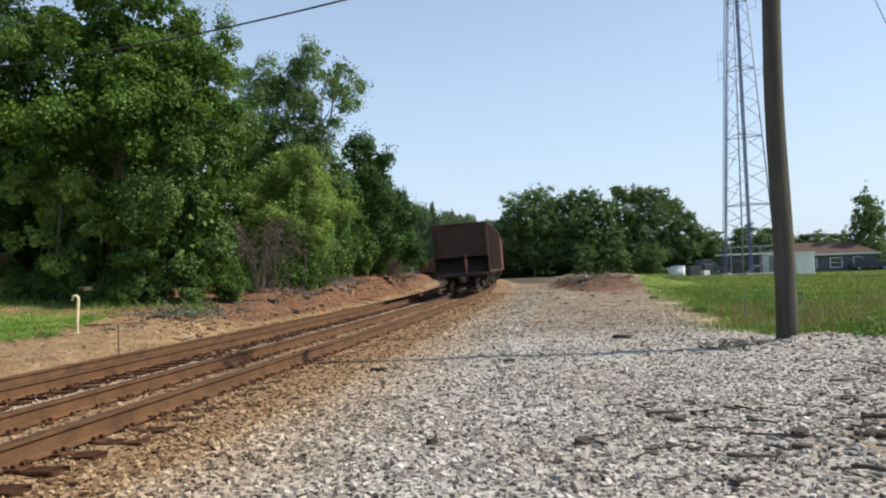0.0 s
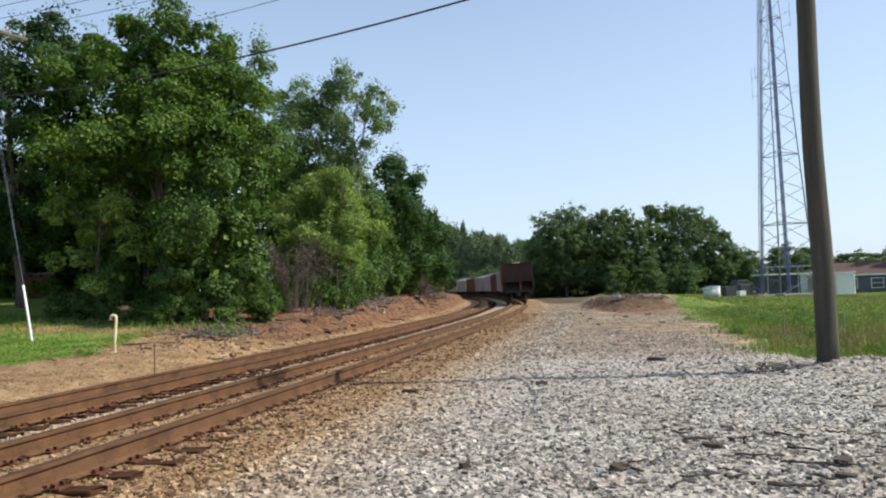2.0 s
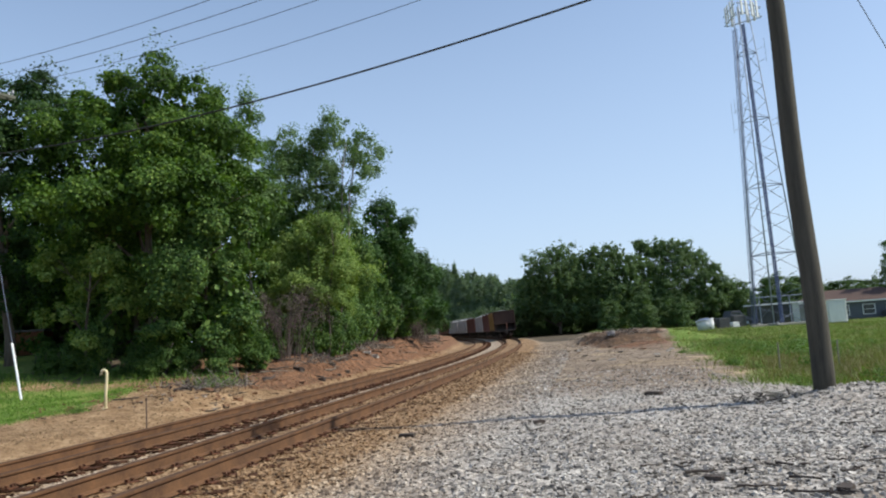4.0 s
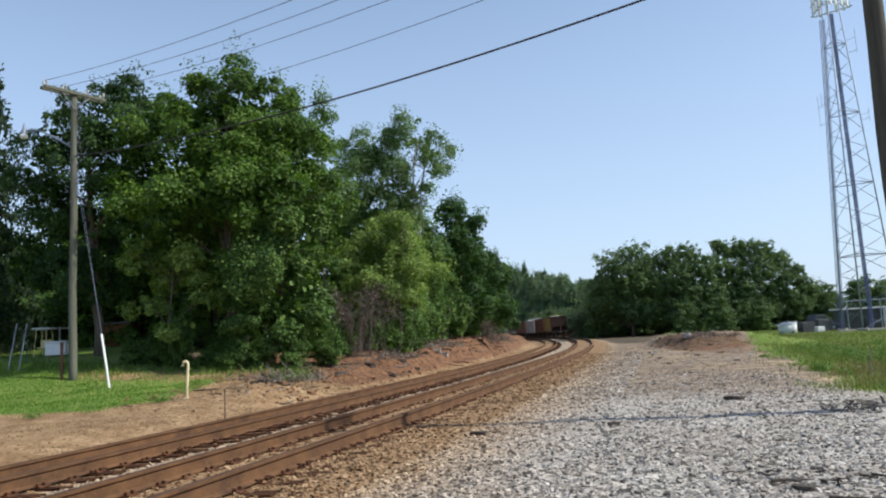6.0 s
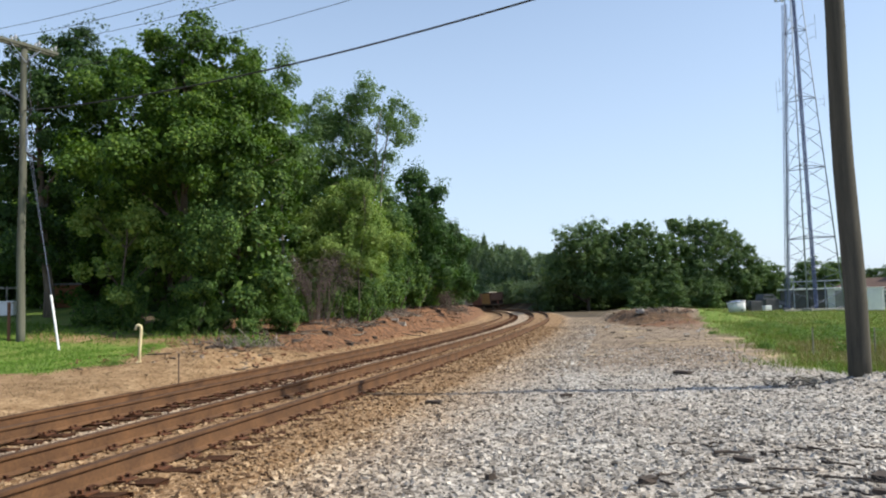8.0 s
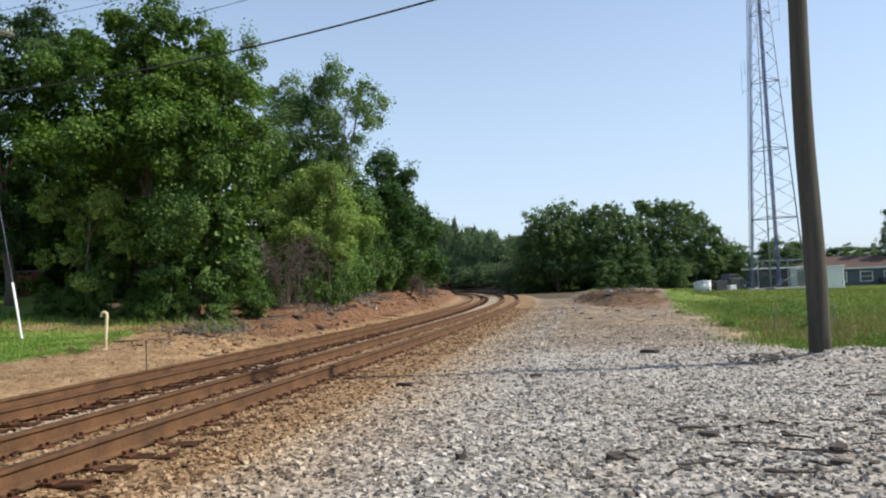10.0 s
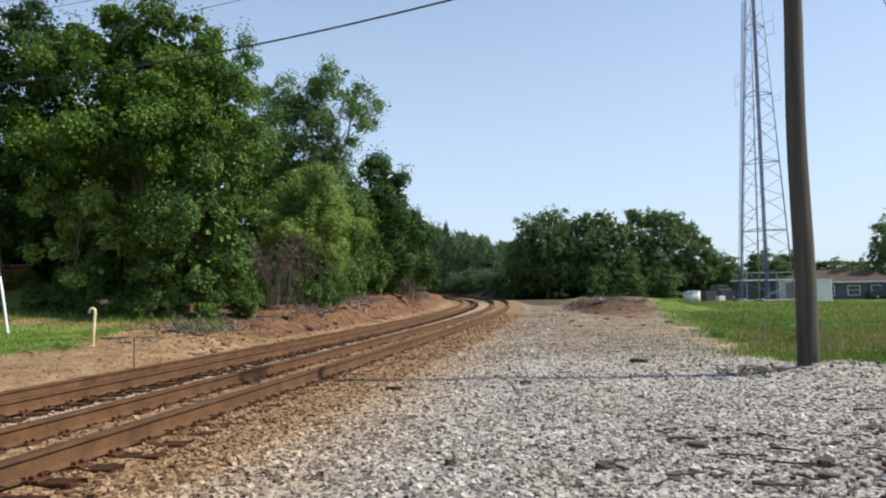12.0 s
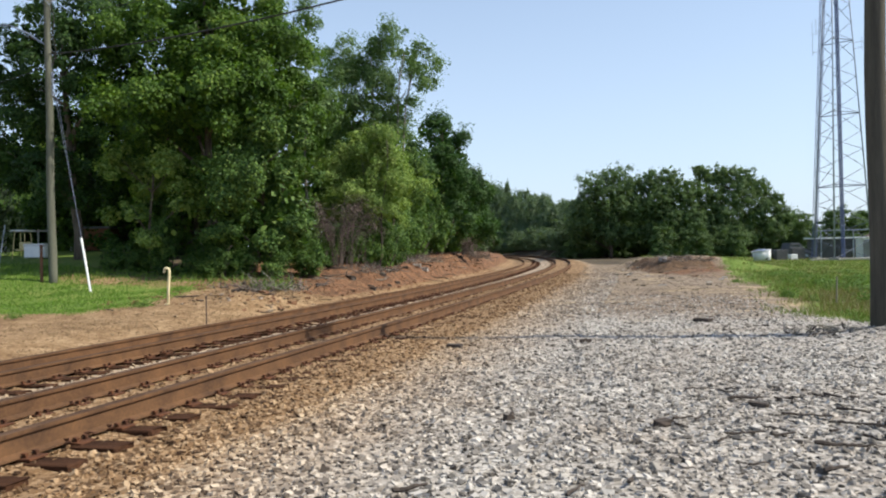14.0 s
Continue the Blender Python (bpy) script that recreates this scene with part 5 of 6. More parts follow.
    # the clump beyond the lane: three broad trees, their shade open towards the bend
    settle(broad_tree("broadleaf_tree", "broad dark green tree overhanging the lane's end", "tree", about(14.5, 112.0, [
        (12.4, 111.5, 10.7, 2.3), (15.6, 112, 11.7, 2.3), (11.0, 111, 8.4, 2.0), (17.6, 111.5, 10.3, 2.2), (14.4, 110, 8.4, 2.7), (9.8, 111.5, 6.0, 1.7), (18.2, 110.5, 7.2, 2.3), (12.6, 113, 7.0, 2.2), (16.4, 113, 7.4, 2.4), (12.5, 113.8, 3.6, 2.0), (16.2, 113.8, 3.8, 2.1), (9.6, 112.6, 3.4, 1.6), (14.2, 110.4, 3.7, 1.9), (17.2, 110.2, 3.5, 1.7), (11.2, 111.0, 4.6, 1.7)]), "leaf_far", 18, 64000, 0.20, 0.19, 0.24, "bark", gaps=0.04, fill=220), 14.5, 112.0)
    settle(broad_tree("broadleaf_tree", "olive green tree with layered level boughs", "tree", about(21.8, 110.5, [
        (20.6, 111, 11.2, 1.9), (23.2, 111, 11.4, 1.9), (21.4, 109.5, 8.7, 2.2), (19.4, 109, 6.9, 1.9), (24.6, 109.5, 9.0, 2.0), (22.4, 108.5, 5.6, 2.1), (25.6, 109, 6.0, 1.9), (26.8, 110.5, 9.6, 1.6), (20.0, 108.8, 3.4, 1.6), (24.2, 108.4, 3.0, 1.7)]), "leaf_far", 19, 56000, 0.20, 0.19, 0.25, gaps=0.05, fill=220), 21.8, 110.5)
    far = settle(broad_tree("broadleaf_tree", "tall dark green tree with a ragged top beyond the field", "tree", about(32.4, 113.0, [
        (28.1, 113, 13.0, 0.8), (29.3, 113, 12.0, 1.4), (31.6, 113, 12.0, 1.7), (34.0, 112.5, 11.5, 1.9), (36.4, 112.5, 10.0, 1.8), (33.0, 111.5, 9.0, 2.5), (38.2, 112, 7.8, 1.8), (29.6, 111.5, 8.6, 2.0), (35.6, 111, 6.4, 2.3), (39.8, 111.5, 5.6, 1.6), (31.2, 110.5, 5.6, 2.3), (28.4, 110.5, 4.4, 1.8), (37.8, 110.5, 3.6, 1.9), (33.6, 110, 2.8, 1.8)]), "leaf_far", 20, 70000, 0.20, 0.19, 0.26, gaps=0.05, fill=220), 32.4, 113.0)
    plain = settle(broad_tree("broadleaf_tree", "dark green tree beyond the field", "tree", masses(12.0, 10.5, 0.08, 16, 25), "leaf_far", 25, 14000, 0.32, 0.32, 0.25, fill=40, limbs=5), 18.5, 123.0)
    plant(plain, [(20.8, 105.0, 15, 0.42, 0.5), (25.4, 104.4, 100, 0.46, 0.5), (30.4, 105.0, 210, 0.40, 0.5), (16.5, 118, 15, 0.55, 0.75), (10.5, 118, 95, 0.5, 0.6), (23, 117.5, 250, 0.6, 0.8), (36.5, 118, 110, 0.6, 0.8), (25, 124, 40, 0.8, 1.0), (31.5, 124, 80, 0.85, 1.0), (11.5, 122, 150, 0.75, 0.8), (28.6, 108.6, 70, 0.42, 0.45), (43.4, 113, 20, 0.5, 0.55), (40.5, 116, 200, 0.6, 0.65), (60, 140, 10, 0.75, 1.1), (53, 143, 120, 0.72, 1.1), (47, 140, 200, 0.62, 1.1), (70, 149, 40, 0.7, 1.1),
                  (66, 143, 100, 0.74, 1.1), (74, 142, 30, 0.6, 1.1), (81, 146, 70, 0.6, 1.1), (55.8, 93, 300, 0.9, 0.62), (63.5, 95, 30, 0.8, 0.8)])
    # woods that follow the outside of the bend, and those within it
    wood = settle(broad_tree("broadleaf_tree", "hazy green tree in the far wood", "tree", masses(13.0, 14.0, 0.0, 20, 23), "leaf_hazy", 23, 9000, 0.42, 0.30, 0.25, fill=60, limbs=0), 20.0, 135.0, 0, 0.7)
    rng = random.Random(31)
    outer = []
    for s in range(136, 320, 11):
        for row in range(3):
            x, y, _, _ = line(s + rng.uniform(-3, 3), -(6.5 + 8 * row + rng.uniform(0, 2.5)))
            x, y = float(x), float(y)
            # low scrub along the line; wood behind, heights fitted to the camera's view
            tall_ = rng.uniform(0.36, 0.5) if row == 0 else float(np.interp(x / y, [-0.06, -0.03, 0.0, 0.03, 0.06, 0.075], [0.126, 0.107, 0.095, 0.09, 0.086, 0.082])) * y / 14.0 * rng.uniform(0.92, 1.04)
            outer.append((x, y, rng.uniform(0, 360), tall_, rng.uniform(0.7, 0.95)))
    for s in range(146, 260, 18):
        for row in range(2):
            x, y, _, _ = line(s + rng.uniform(-3, 3), 14 + 9 * row + rng.uniform(0, 4))
            outer.append((float(x), float(y), rng.uniform(0, 360), rng.uniform(0.95, 1.1), rng.uniform(0.8, 1.0)))
    outer += [(10.0, 128, 20, 0.62, 0.7), (21, 130, 80, 0.62, 0.8), (29, 131, 200, 0.6, 0.8), (37, 130, 310, 0.55, 0.8)]
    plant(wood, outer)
    # pale scrub that leans over the outside of the bend
    scrub = settle(broad_tree("shrub", "pale green scrub on the outside of the bend", "shrub", masses(3.6, 5.0, 0.3, 8, 26), "leaf_grey", 26, 3200, 0.24, 0.4, 0.05, "twig", 0.2, 3, fill=20, limbs=4), *(float(v) for v in line(119, -6.0)[:2]))
    spots = []
    for s in range(124, 150, 5):
        x, y, _, _ = line(s, -(5.6 + rng.uniform(0, 1.2)))
        spots.append((float(x), float(y), rng.uniform(0, 360), rng.uniform(0.8, 1.2), rng.uniform(0.8, 1.1)))
    plant(scrub, spots)


# ---- grass, weeds, brush ----
def blades(name, label, spots, height, width, material, seed, lean=0.5):
    rng = np.random.default_rng(seed)
    x, y = spots[:, 0], spots[:, 1]
    n = len(x)
    z = ground_height(x, y)
    a = rng.uniform(0, math.tau, n)
    h = height * rng.uniform(0.4, 1.25, n) if np.isscalar(height) else height * rng.uniform(0.5, 1.2, n)
    w = width * rng.uniform(0.7, 1.3, n)
    lx, ly = rng.normal(size=n) * lean * h, rng.normal(size=n) * lean * h
    b0 = np.stack([x - np.cos(a) * w, y - np.sin(a) * w, z - 0.02], -1)
    b1 = np.stack([x + np.cos(a) * w, y + np.sin(a) * w, z - 0.02], -1)
    t = np.stack([x + lx, y + ly, z + h], -1)
    v = np.stack([b0, b1, t], 1).reshape(-1, 3)
    me = numpy_mesh(name, v, np.arange(3 * n).reshape(n, 3))
    me.materials.append(M[material])
    return tagged(new(name, me), label, "grass", kind="stuff")


def build_grass():
    rng = np.random.default_rng(41)
    n = 230000
    y = 12.3 + 85 * rng.random(n) ** 1.7
    x = field_edge(y) - 0.35 + (0.95 * y + 6 - field_edge(y)) * rng.random(n) ** 1.15
    rim = x - field_edge(y) + 0.9 * wobble(x, y, 0.9, 8.0) + 0.5 * wobble(x, y, 0.35, 3.0)
    ok = (y + 0.25 * (x - 7) > 12.6 + 0.5 * wobble(x, y, 0.6, 1.0)) & (heap_zone(x, y) < 0.8) & (rng.random(n) < smooth(0.0, 2.4, rim) + 0.015)
    sp = np.stack([x, y], -1)[ok]
    dry = rng.random(len(sp)) < 0.17 + 0.40 * ((wobble(sp[:, 0], sp[:, 1], 6.0, 2.0) > 0.2) + 0.35 * np.exp(-(((sp[:, 0] - 9.6) / 2.2) ** 2 + ((sp[:, 1] - 22) / 5) ** 2)))
    blades("field_grass", "long uncut green grass of the field", sp[~dry], 0.16, 0.013, "grass_blade", 42)
    blades("dry_grass", "straw-coloured dry grass among the green", sp[dry], 0.20, 0.011, "dry_blade", 43)
    n = 95000
    x = rng.uniform(-26, -9, n)
    y = rng.uniform(14, 31, n)
    u, _ = beside(x, y)
    edge = smooth(10.6, 12.4, u) * smooth(19.2, 21.4, y + 0.5 * wobble(x, y, 0.8, 2.0))
    ok = rng.random(n) < edge * np.where((y > 26) & (u < 17), 0.5, 1.0)
    blades("verge_grass", "short bright green grass of the verge", np.stack([x, y], -1)[ok], 0.075, 0.015, "verge_blade", 44)
    ok2 = rng.random(n) < 0.06 * smooth(27, 29, y) * (u > 9.5)
    blades("verge_weeds", "tall green weeds at the foot of the trees", np.stack([x, y], -1)[ok2], 0.36, 0.022, "weed", 45)


def weed_clump(name, label, spread, height, count, material, seed):
    rng = np.random.default_rng(seed)
    clump = thing(name, label, "weed", group="weeds")
    p = rng.normal(size=(count, 3)) * np.array([spread, spread, height * 0.3])
    p[:, 2] = np.abs(p[:, 2]) + height * 0.15
    out = p / (np.linalg.norm(p, axis=1, keepdims=True) + 1e-6)
    v, f = leaf_cloud(p, out, 0.075, rng)
    me = numpy_mesh("leaves", v, f)
    me.materials.append(M[material])
    ob = new("leaves", me)
    ob.parent = clump
    part("stem", rod(bmesh.new(), (0, 0, -0.03), (0.03, 0, height * 0.85), 0.008, 0.004, 4), "twig", clump)
    return clump


def brush_heap(label, at, size, height, twigs, seed, pale=0.3):
    """A tangle of dead branches."""
    heap = thing("brush_heap", label, "brush", (*at, ground_at(*at)))
    r = random.Random(seed)
    for tone, share in (("twig", 1 - pale), ("bark_pale", pale)):
        bm = bmesh.new()
        for _ in range(int(twigs * share)):
            a, q = r.uniform(0, math.tau), r.uniform(0, 1) ** 0.6
            c = Vector((size[0] * q * math.cos(a), size[1] * q * math.sin(a), 0))
            d = Vector((r.gauss(0, 1), r.gauss(0, 1), r.gauss(0.25, 0.6) * min(height, 1.4))).normalized() * r.uniform(0.4, 1.0) * min(height, 1.6)
            k = c + d * 0.5 + Vector((r.gauss(0, 0.12), r.gauss(0, 0.12), r.uniform(0, 0.2)))
            c.z = r.uniform(0.0, 0.85) * height * (1 - q * q)
            w = r.uniform(0.008, 0.024)
            tube(bm, [c, k, c + d + Vector((r.gauss(0, 0.2), r.gauss(0, 0.2), 0.1))], [w, w * 0.8, w * 0.3], 4, False)
        tagged(part("brushwood", bm, tone, heap), kind="stuff")
    return heap


def dead_shrub(label, at, spread, height, seed, pale=0.3):
    """Standing dead scrub: stems that arch over and droop, each with many fine twigs."""
    heap = thing("dead_shrub", label, "dead shrub", (*at, ground_at(*at)))
    r = random.Random(seed)
    stems, twigs = bmesh.new(), bmesh.new()
    for _ in range(38):
        a, reach, top = r.uniform(0, math.tau), spread * r.uniform(0.3, 1.0), height * r.uniform(0.55, 1.0)
        c, s = math.cos(a), math.sin(a)
        b = Vector((0.55 * spread * c * r.random(), 0.55 * spread * s * r.random(), -0.1))
        pts = []
        for j in range(7):
            f = j / 6
            pts.append(b + Vector((c * reach * f ** 1.4, s * reach * f ** 1.4, top * (1.9 * f - 0.95 * f * f - 0.12 * f ** 4))) + Vector((r.gauss(0, 0.05), r.gauss(0, 0.05), 0)))
        w = r.uniform(0.008, 0.022)
        tube(stems, pts, [w * (1 - 0.12 * j) for j in range(7)], 4, False)
        for _ in range(21):
            k = r.randint(2, 5)
            p = pts[k].lerp(pts[k + 1], r.random())
            d = Vector((r.gauss(0, 0.5) + 0.4 * c, r.gauss(0, 0.5) + 0.4 * s, r.gauss(-0.35, 0.45))) * r.uniform(0.3, 1.0)
            tube(twigs, [p, p + d * 0.5 + Vector((0, 0, 0.06)), p + d], [0.008, 0.006, 0.002], 3, False)
    tagged(part("brushwood", stems, "bark_pale" if pale > 0.3 else "twig", heap), kind="stuff")
    tagged(part("twig_tangle", twigs, "twig", heap), kind="stuff")
    return heap


# ---- small yard things ----
def bent_pipe():
    at = (-11.45, 22.5)
    p = thing("vent_pipe", "cream-painted steel vent pipe with a bent-over top", "pipe", (*at, ground_at(*at)))
    pts = [(0, 0, -0.3), (0.03, 0, 0.5), (0.07, 0, 1.05)]
    pts += [(0.07 - 0.09 * (1 - math.cos(a)), 0, 1.12 + 0.09 * math.sin(a)) for a in [k * math.pi / 6 for k in range(7)]]
    pts += [(-0.11, 0, 1.06)]
    part("pipe", tube(bmesh.new(), pts, 0.045, 12), "cream_paint", p, "", True)
    part("collar", rod(bmesh.new(), (-0.02, 0, -0.05), (-0.01, 0, 0.06), 0.08, None, 12), "cream_paint", p)
    return p


def stake():
    at = (-8.3, 18.4)
    s = thing("survey_stake", "thin rusty steel stake in the dirt", "stake", (*at, ground_at(*at)))
    part("rod", rod(bmesh.new(), (0, 0, -0.2), (0.01, 0, 0.82), 0.02, None, 6), "rusty_stake", s)
    part("cap", rod(bmesh.new(), (0.01, 0, 0.80), (0.01, 0, 0.86), 0.028, None, 8), "rusty_stake", s)
    return s


def lump(name, label, category, material, at, size, seed, group="", turn=0.0):
    """A stone, clod or scrap of wood: a broken block with uneven faces."""
    bm = bmesh.new()
    bmesh.ops.create_cube(bm, size=1.6)
    bmesh.ops.subdivide_edges(bm, edges=list(bm.edges), cuts=1, use_grid_fill=True)
    for v in bm.verts:
        k = 1 + 0.75 * noise.noise(v.co * 1.3 + Vector((seed * 3.1, seed, 0)))
        v.co = Vector((v.co.x * size[0] * k, v.co.y * size[1] * (k + 0.25 * noise.noise(v.co * 3 + Vector((0, seed, 2)))), v.co.z * size[2] * k))
    ob = mesh_object(name, bm, material)
    ob.matrix_basis = pose(*at, ground_at(*at) + size[2] * 0.4, 0, 0, turn)
    return tagged(ob, label, category, group)


def stick(label, at, length, r, turn, seed, group="sticks on the gravel"):
    rg = random.Random(seed)
    pts = [(length * (k / 5 - 0.5), rg.uniform(-0.04, 0.04) * length, rg.uniform(0.0, 0.02) + 0.02) for k in range(6)]
    bm = tube(bmesh.new(), pts, [r * (1 - 0.1 * k) * rg.uniform(0.75, 1.15) for k in range(6)], 6)
    ob = mesh_object("stick", bm, "litter_wood")
    ob.matrix_basis = pose(*at, ground_at(*at) + 0.012, 0, 0, turn)
    return tagged(ob, label, "stick", group)


def gable_house(name, label, at, turn, size, wall_h, roof_h, wall_mat, roof_mat, windows, hip=0.0):
    w, d = size
    h = thing(name, label, "house", (*at, ground_at(*at) - 0.15), turn)
    bm = bmesh.new()
    t = 0.2
    box(bm, (w, t, wall_h), pose(0, -d / 2 + t / 2, wall_h / 2))
    box(bm, (w, t, wall_h), pose(0, d / 2 - t / 2, wall_h / 2))
    box(bm, (t, d - 2 * t, wall_h), pose(-w / 2 + t / 2, 0, wall_h / 2))
    box(bm, (t, d - 2 * t, wall_h), pose(w / 2 - t / 2, 0, wall_h / 2))
    part("wall", bm, wall_mat, h)
    bm = bmesh.new()
    e = 0.45
    lo = [bm.verts.new(p) for p in ((-w / 2 - e, -d / 2 - e, wall_h), (w / 2 + e, -d / 2 - e, wall_h), (w / 2 + e, d / 2 + e, wall_h), (-w / 2 - e, d / 2 + e, wall_h))]
    hi = [bm.verts.new(p) for p in ((-w / 2 - e + hip, 0, wall_h + roof_h), (w / 2 + e - hip, 0, wall_h + roof_h))]
    for f in ((lo[0], lo[1], hi[1], hi[0]), (lo[2], lo[3], hi[0], hi[1]), (lo[1], lo[2], hi[1]), (lo[3], lo[0], hi[0]), (lo[3], lo[2], lo[1], lo[0])):
        bm.faces.new(f)
    part("roof", bm, roof_mat, h)
    part("fascia", box(bmesh.new(), (w + 2 * e, 0.05, 0.18), pose(0, -d / 2 - e - 0.027, wall_h - 0.02)), "white_metal", h, "pale eaves board")
    for x, ww, wh in windows:
        win = part("window", box(bmesh.new(), (ww, 0.06, wh), pose(x, -d / 2 - 0.032, wall_h * 0.55)), "dark_glass", h, "dark glass window")
        bm = bmesh.new()
        for sx in (-1, 1):
            box(bm, (0.09, 0.1, wh + 0.18), pose(x + sx * (ww / 2 + 0.045), -d / 2 - 0.05, wall_h * 0.55))
        for sz in (-1, 1):
            box(bm, (ww, 0.1, 0.09), pose(x, -d / 2 - 0.05, wall_h * 0.55 + sz * (wh / 2 + 0.045)))
        box(bm, (ww, 0.08, 0.05), pose(x, -d / 2 - 0.06, wall_h * 0.55))
        part("frame", bm, "white_metal", win, "white window frame")
    return h


def parked_vehicle(label, at, turn, paint, pickup=False):
    v = thing("parked_car", label, "car", (*at, ground_at(*at)), turn)
    prof = [(-2.2, 0.35), (-2.25, 0.8), (-1.9, 0.95), (-1.2, 1.02), (-0.6, 1.5), (0.75, 1.5), (1.35, 1.0), (2.1, 0.9), (2.25, 0.6), (2.2, 0.35)]
    if pickup:
        prof = [(-2.6, 0.4), (-2.6, 1.05), (-0.6, 1.05), (-0.45, 1.75), (0.7, 1.75), (1.3, 1.1), (2.5, 1.0), (2.6, 0.4)]
    bm = bmesh.new()
    a = [bm.verts.new((x, -0.86 if z < 1.1 else -0.7, z)) for x, z in prof]
    b = [bm.verts.new((x, 0.86 if z < 1.1 else 0.7, z)) for x, z in prof]
    bm.faces.new(a)
    bm.faces.new(b[::-1])
    for i in range(len(prof)):
        j = (i + 1) % len(prof)
        bm.faces.new((a[j], a[i], b[i], b[j]))
    part("body", bm, paint, v)
    for sy in (-1, 1):
        part("side_window", box(bmesh.new(), (1.1, 0.03, 0.32), pose(0.1, sy * 0.765, 1.27 if not pickup else 1.42, -sy * 18)), "dark_glass", v, "dark side window")
    for x in (-1.4, 1.4):
        for sy in (-1, 1):
            wh = part("wheel", rod(bmesh.new(), (x, sy * 0.7, 0.33), (x, sy * 0.9, 0.33), 0.33, None, 16), "rubber", v, "black tyre")
            part("rim", rod(bmesh.new(), (x, sy * 0.9, 0.33), (x, sy * 0.915, 0.33), 0.19, None, 12), "galv", wh, "grey wheel rim")
    return v


def build_right_side():
    # white steel store, low block building, tank, vehicles and houses past the field
    store = thing("storage_container", "white ribbed steel storage container beside the field", "container", (38.2, 79.0, ground_at(38.2, 79.0)), -8)
    part("shell", box(bmesh.new(), (4.7, 2.4, 2.3), pose(0, 0, 1.25), 0.03), "white_metal", store)
    for k in range(12):
        part("rib", box(bmesh.new(), (0.12, 0.06, 2.1), pose(-2.2 + 0.4 * k, -1.232, 1.25)), "white_metal", store)
    part("roof", box(bmesh.new(), (4.9, 2.6, 0.1), pose(0, 0, 2.455), 0.02), "white_metal", store)
    part("door", box(bmesh.new(), (1.5, 0.05, 1.95), pose(1.3, -1.29, 1.1), 0.01), "white_metal", store, "white door leaf")
    # thin grey sheet puts the shade of this end into the colour
    part("end_shade", box(bmesh.new(), (0.9, 0.03, 2.1), pose(-1.9, -1.275, 1.2), 0.01), "grey_block", store, "grey panel coloured as the container's shaded end")
    part("sill", box(bmesh.new(), (4.7, 2.4, 0.1), pose(0, 0, 0.05)), "grey_block", store)
    shelter = thing("equipment_shelter", "low grey block equipment shelter with a flat white roof", "shelter", (36.3, 85.0, ground_at(36.3, 85)), -6)
    part("wall", box(bmesh.new(), (5.8, 3.4, 2.4), pose(0, 0, 1.2), 0.02), "shelter_wall", shelter)
    part("roof", box(bmesh.new(), (6.4, 4.0, 0.16), pose(0, 0, 2.485), 0.02), "white_metal", shelter, "white flat roof slab")
    part("door", box(bmesh.new(), (1.0, 0.06, 2.0), pose(1.6, -1.735, 1.02), 0.01), "dark_metal", shelter, "dark steel door")
    part("vent", box(bmesh.new(), (1.5, 0.2, 1.3), pose(0.0, -1.83, 1.0), 0.02), "dark_metal", shelter, "dark louvred unit")
    bridge = thing("cable_bridge", "galvanised cable bridge from the tower to its shelter", "cable bridge", (34.5, 77.5, ground_at(34.5, 77.5)), -12)
    for x in (-3.0, 0.0, 3.0):
        part("post", rod(bmesh.new(), (x, 0, -0.1), (x, 0, 3.1), 0.06, None, 8), "galv", bridge)
    for y in (-0.2, 0.2):
        part("rail", rod(bmesh.new(), (-3.3, y, 3.12), (3.3, y, 3.12), 0.06, None, 6), "galv", bridge)
    for k in range(12):
        part("rung", rod(bmesh.new(), (-3.2 + 0.58 * k, -0.2, 3.12), (-3.2 + 0.58 * k, 0.2, 3.12), 0.025, None, 5), "galv", bridge)
    tank = thing("storage_tank", "white round tank standing tilted at the field's edge", "tank", (24.1, 73.5, ground_at(24.1, 73.5)), 5)
    part("shell", rod(bmesh.new(), (0.05, 0, 0.0), (-0.05, 0, 0.95), 0.78, 0.86, 24), "white_metal", tank, "", True)
    part("rim", rod(bmesh.new(), (-0.05, 0, 0.95), (-0.06, 0, 1.02), 0.91, None, 24), "white_metal", tank)
    part("lid", rod(bmesh.new(), (-0.06, 0, 1.02), (-0.07, 0, 1.16), 0.8, 0.3, 24), "galv", tank, "shallow grey lid")
    part("outlet", rod(bmesh.new(), (0.1, -0.75, 0.2), (0.1, -1.0, 0.2), 0.07, None, 10), "dark_metal", tank, "dark outlet pipe")
    parked_vehicle("dark pickup truck parked by the tower", (30.6, 84.0), 12, "car_paint_dark", True)
    for bx, by, sx, sz, mat in ((26.9, 76.5, 1.1, 1.0, "dark_metal"), (28.3, 77.0, 0.7, 0.55, "white_plastic"), (29.3, 78.5, 1.4, 1.2, "dark_metal"), (25.7, 77.0, 0.7, 0.9, "grey_block")):
        cab = thing("equipment_cabinet", "small steel equipment cabinet near the tower", "cabinet", (bx, by, ground_at(bx, by)), 8, group="cabinets by the tower")
        part("housing", box(bmesh.new(), (sx, 0.7, sz), pose(0, 0, sz / 2), 0.03), mat, cab)
        part("plinth", box(bmesh.new(), (sx + 0.15, 0.85, 0.1), pose(0, 0, -0.02), 0.01), "grey_block", cab)
    parked_vehicle("dark car parked before the houses", (52.6, 88.0), 165, "car_paint_dark")
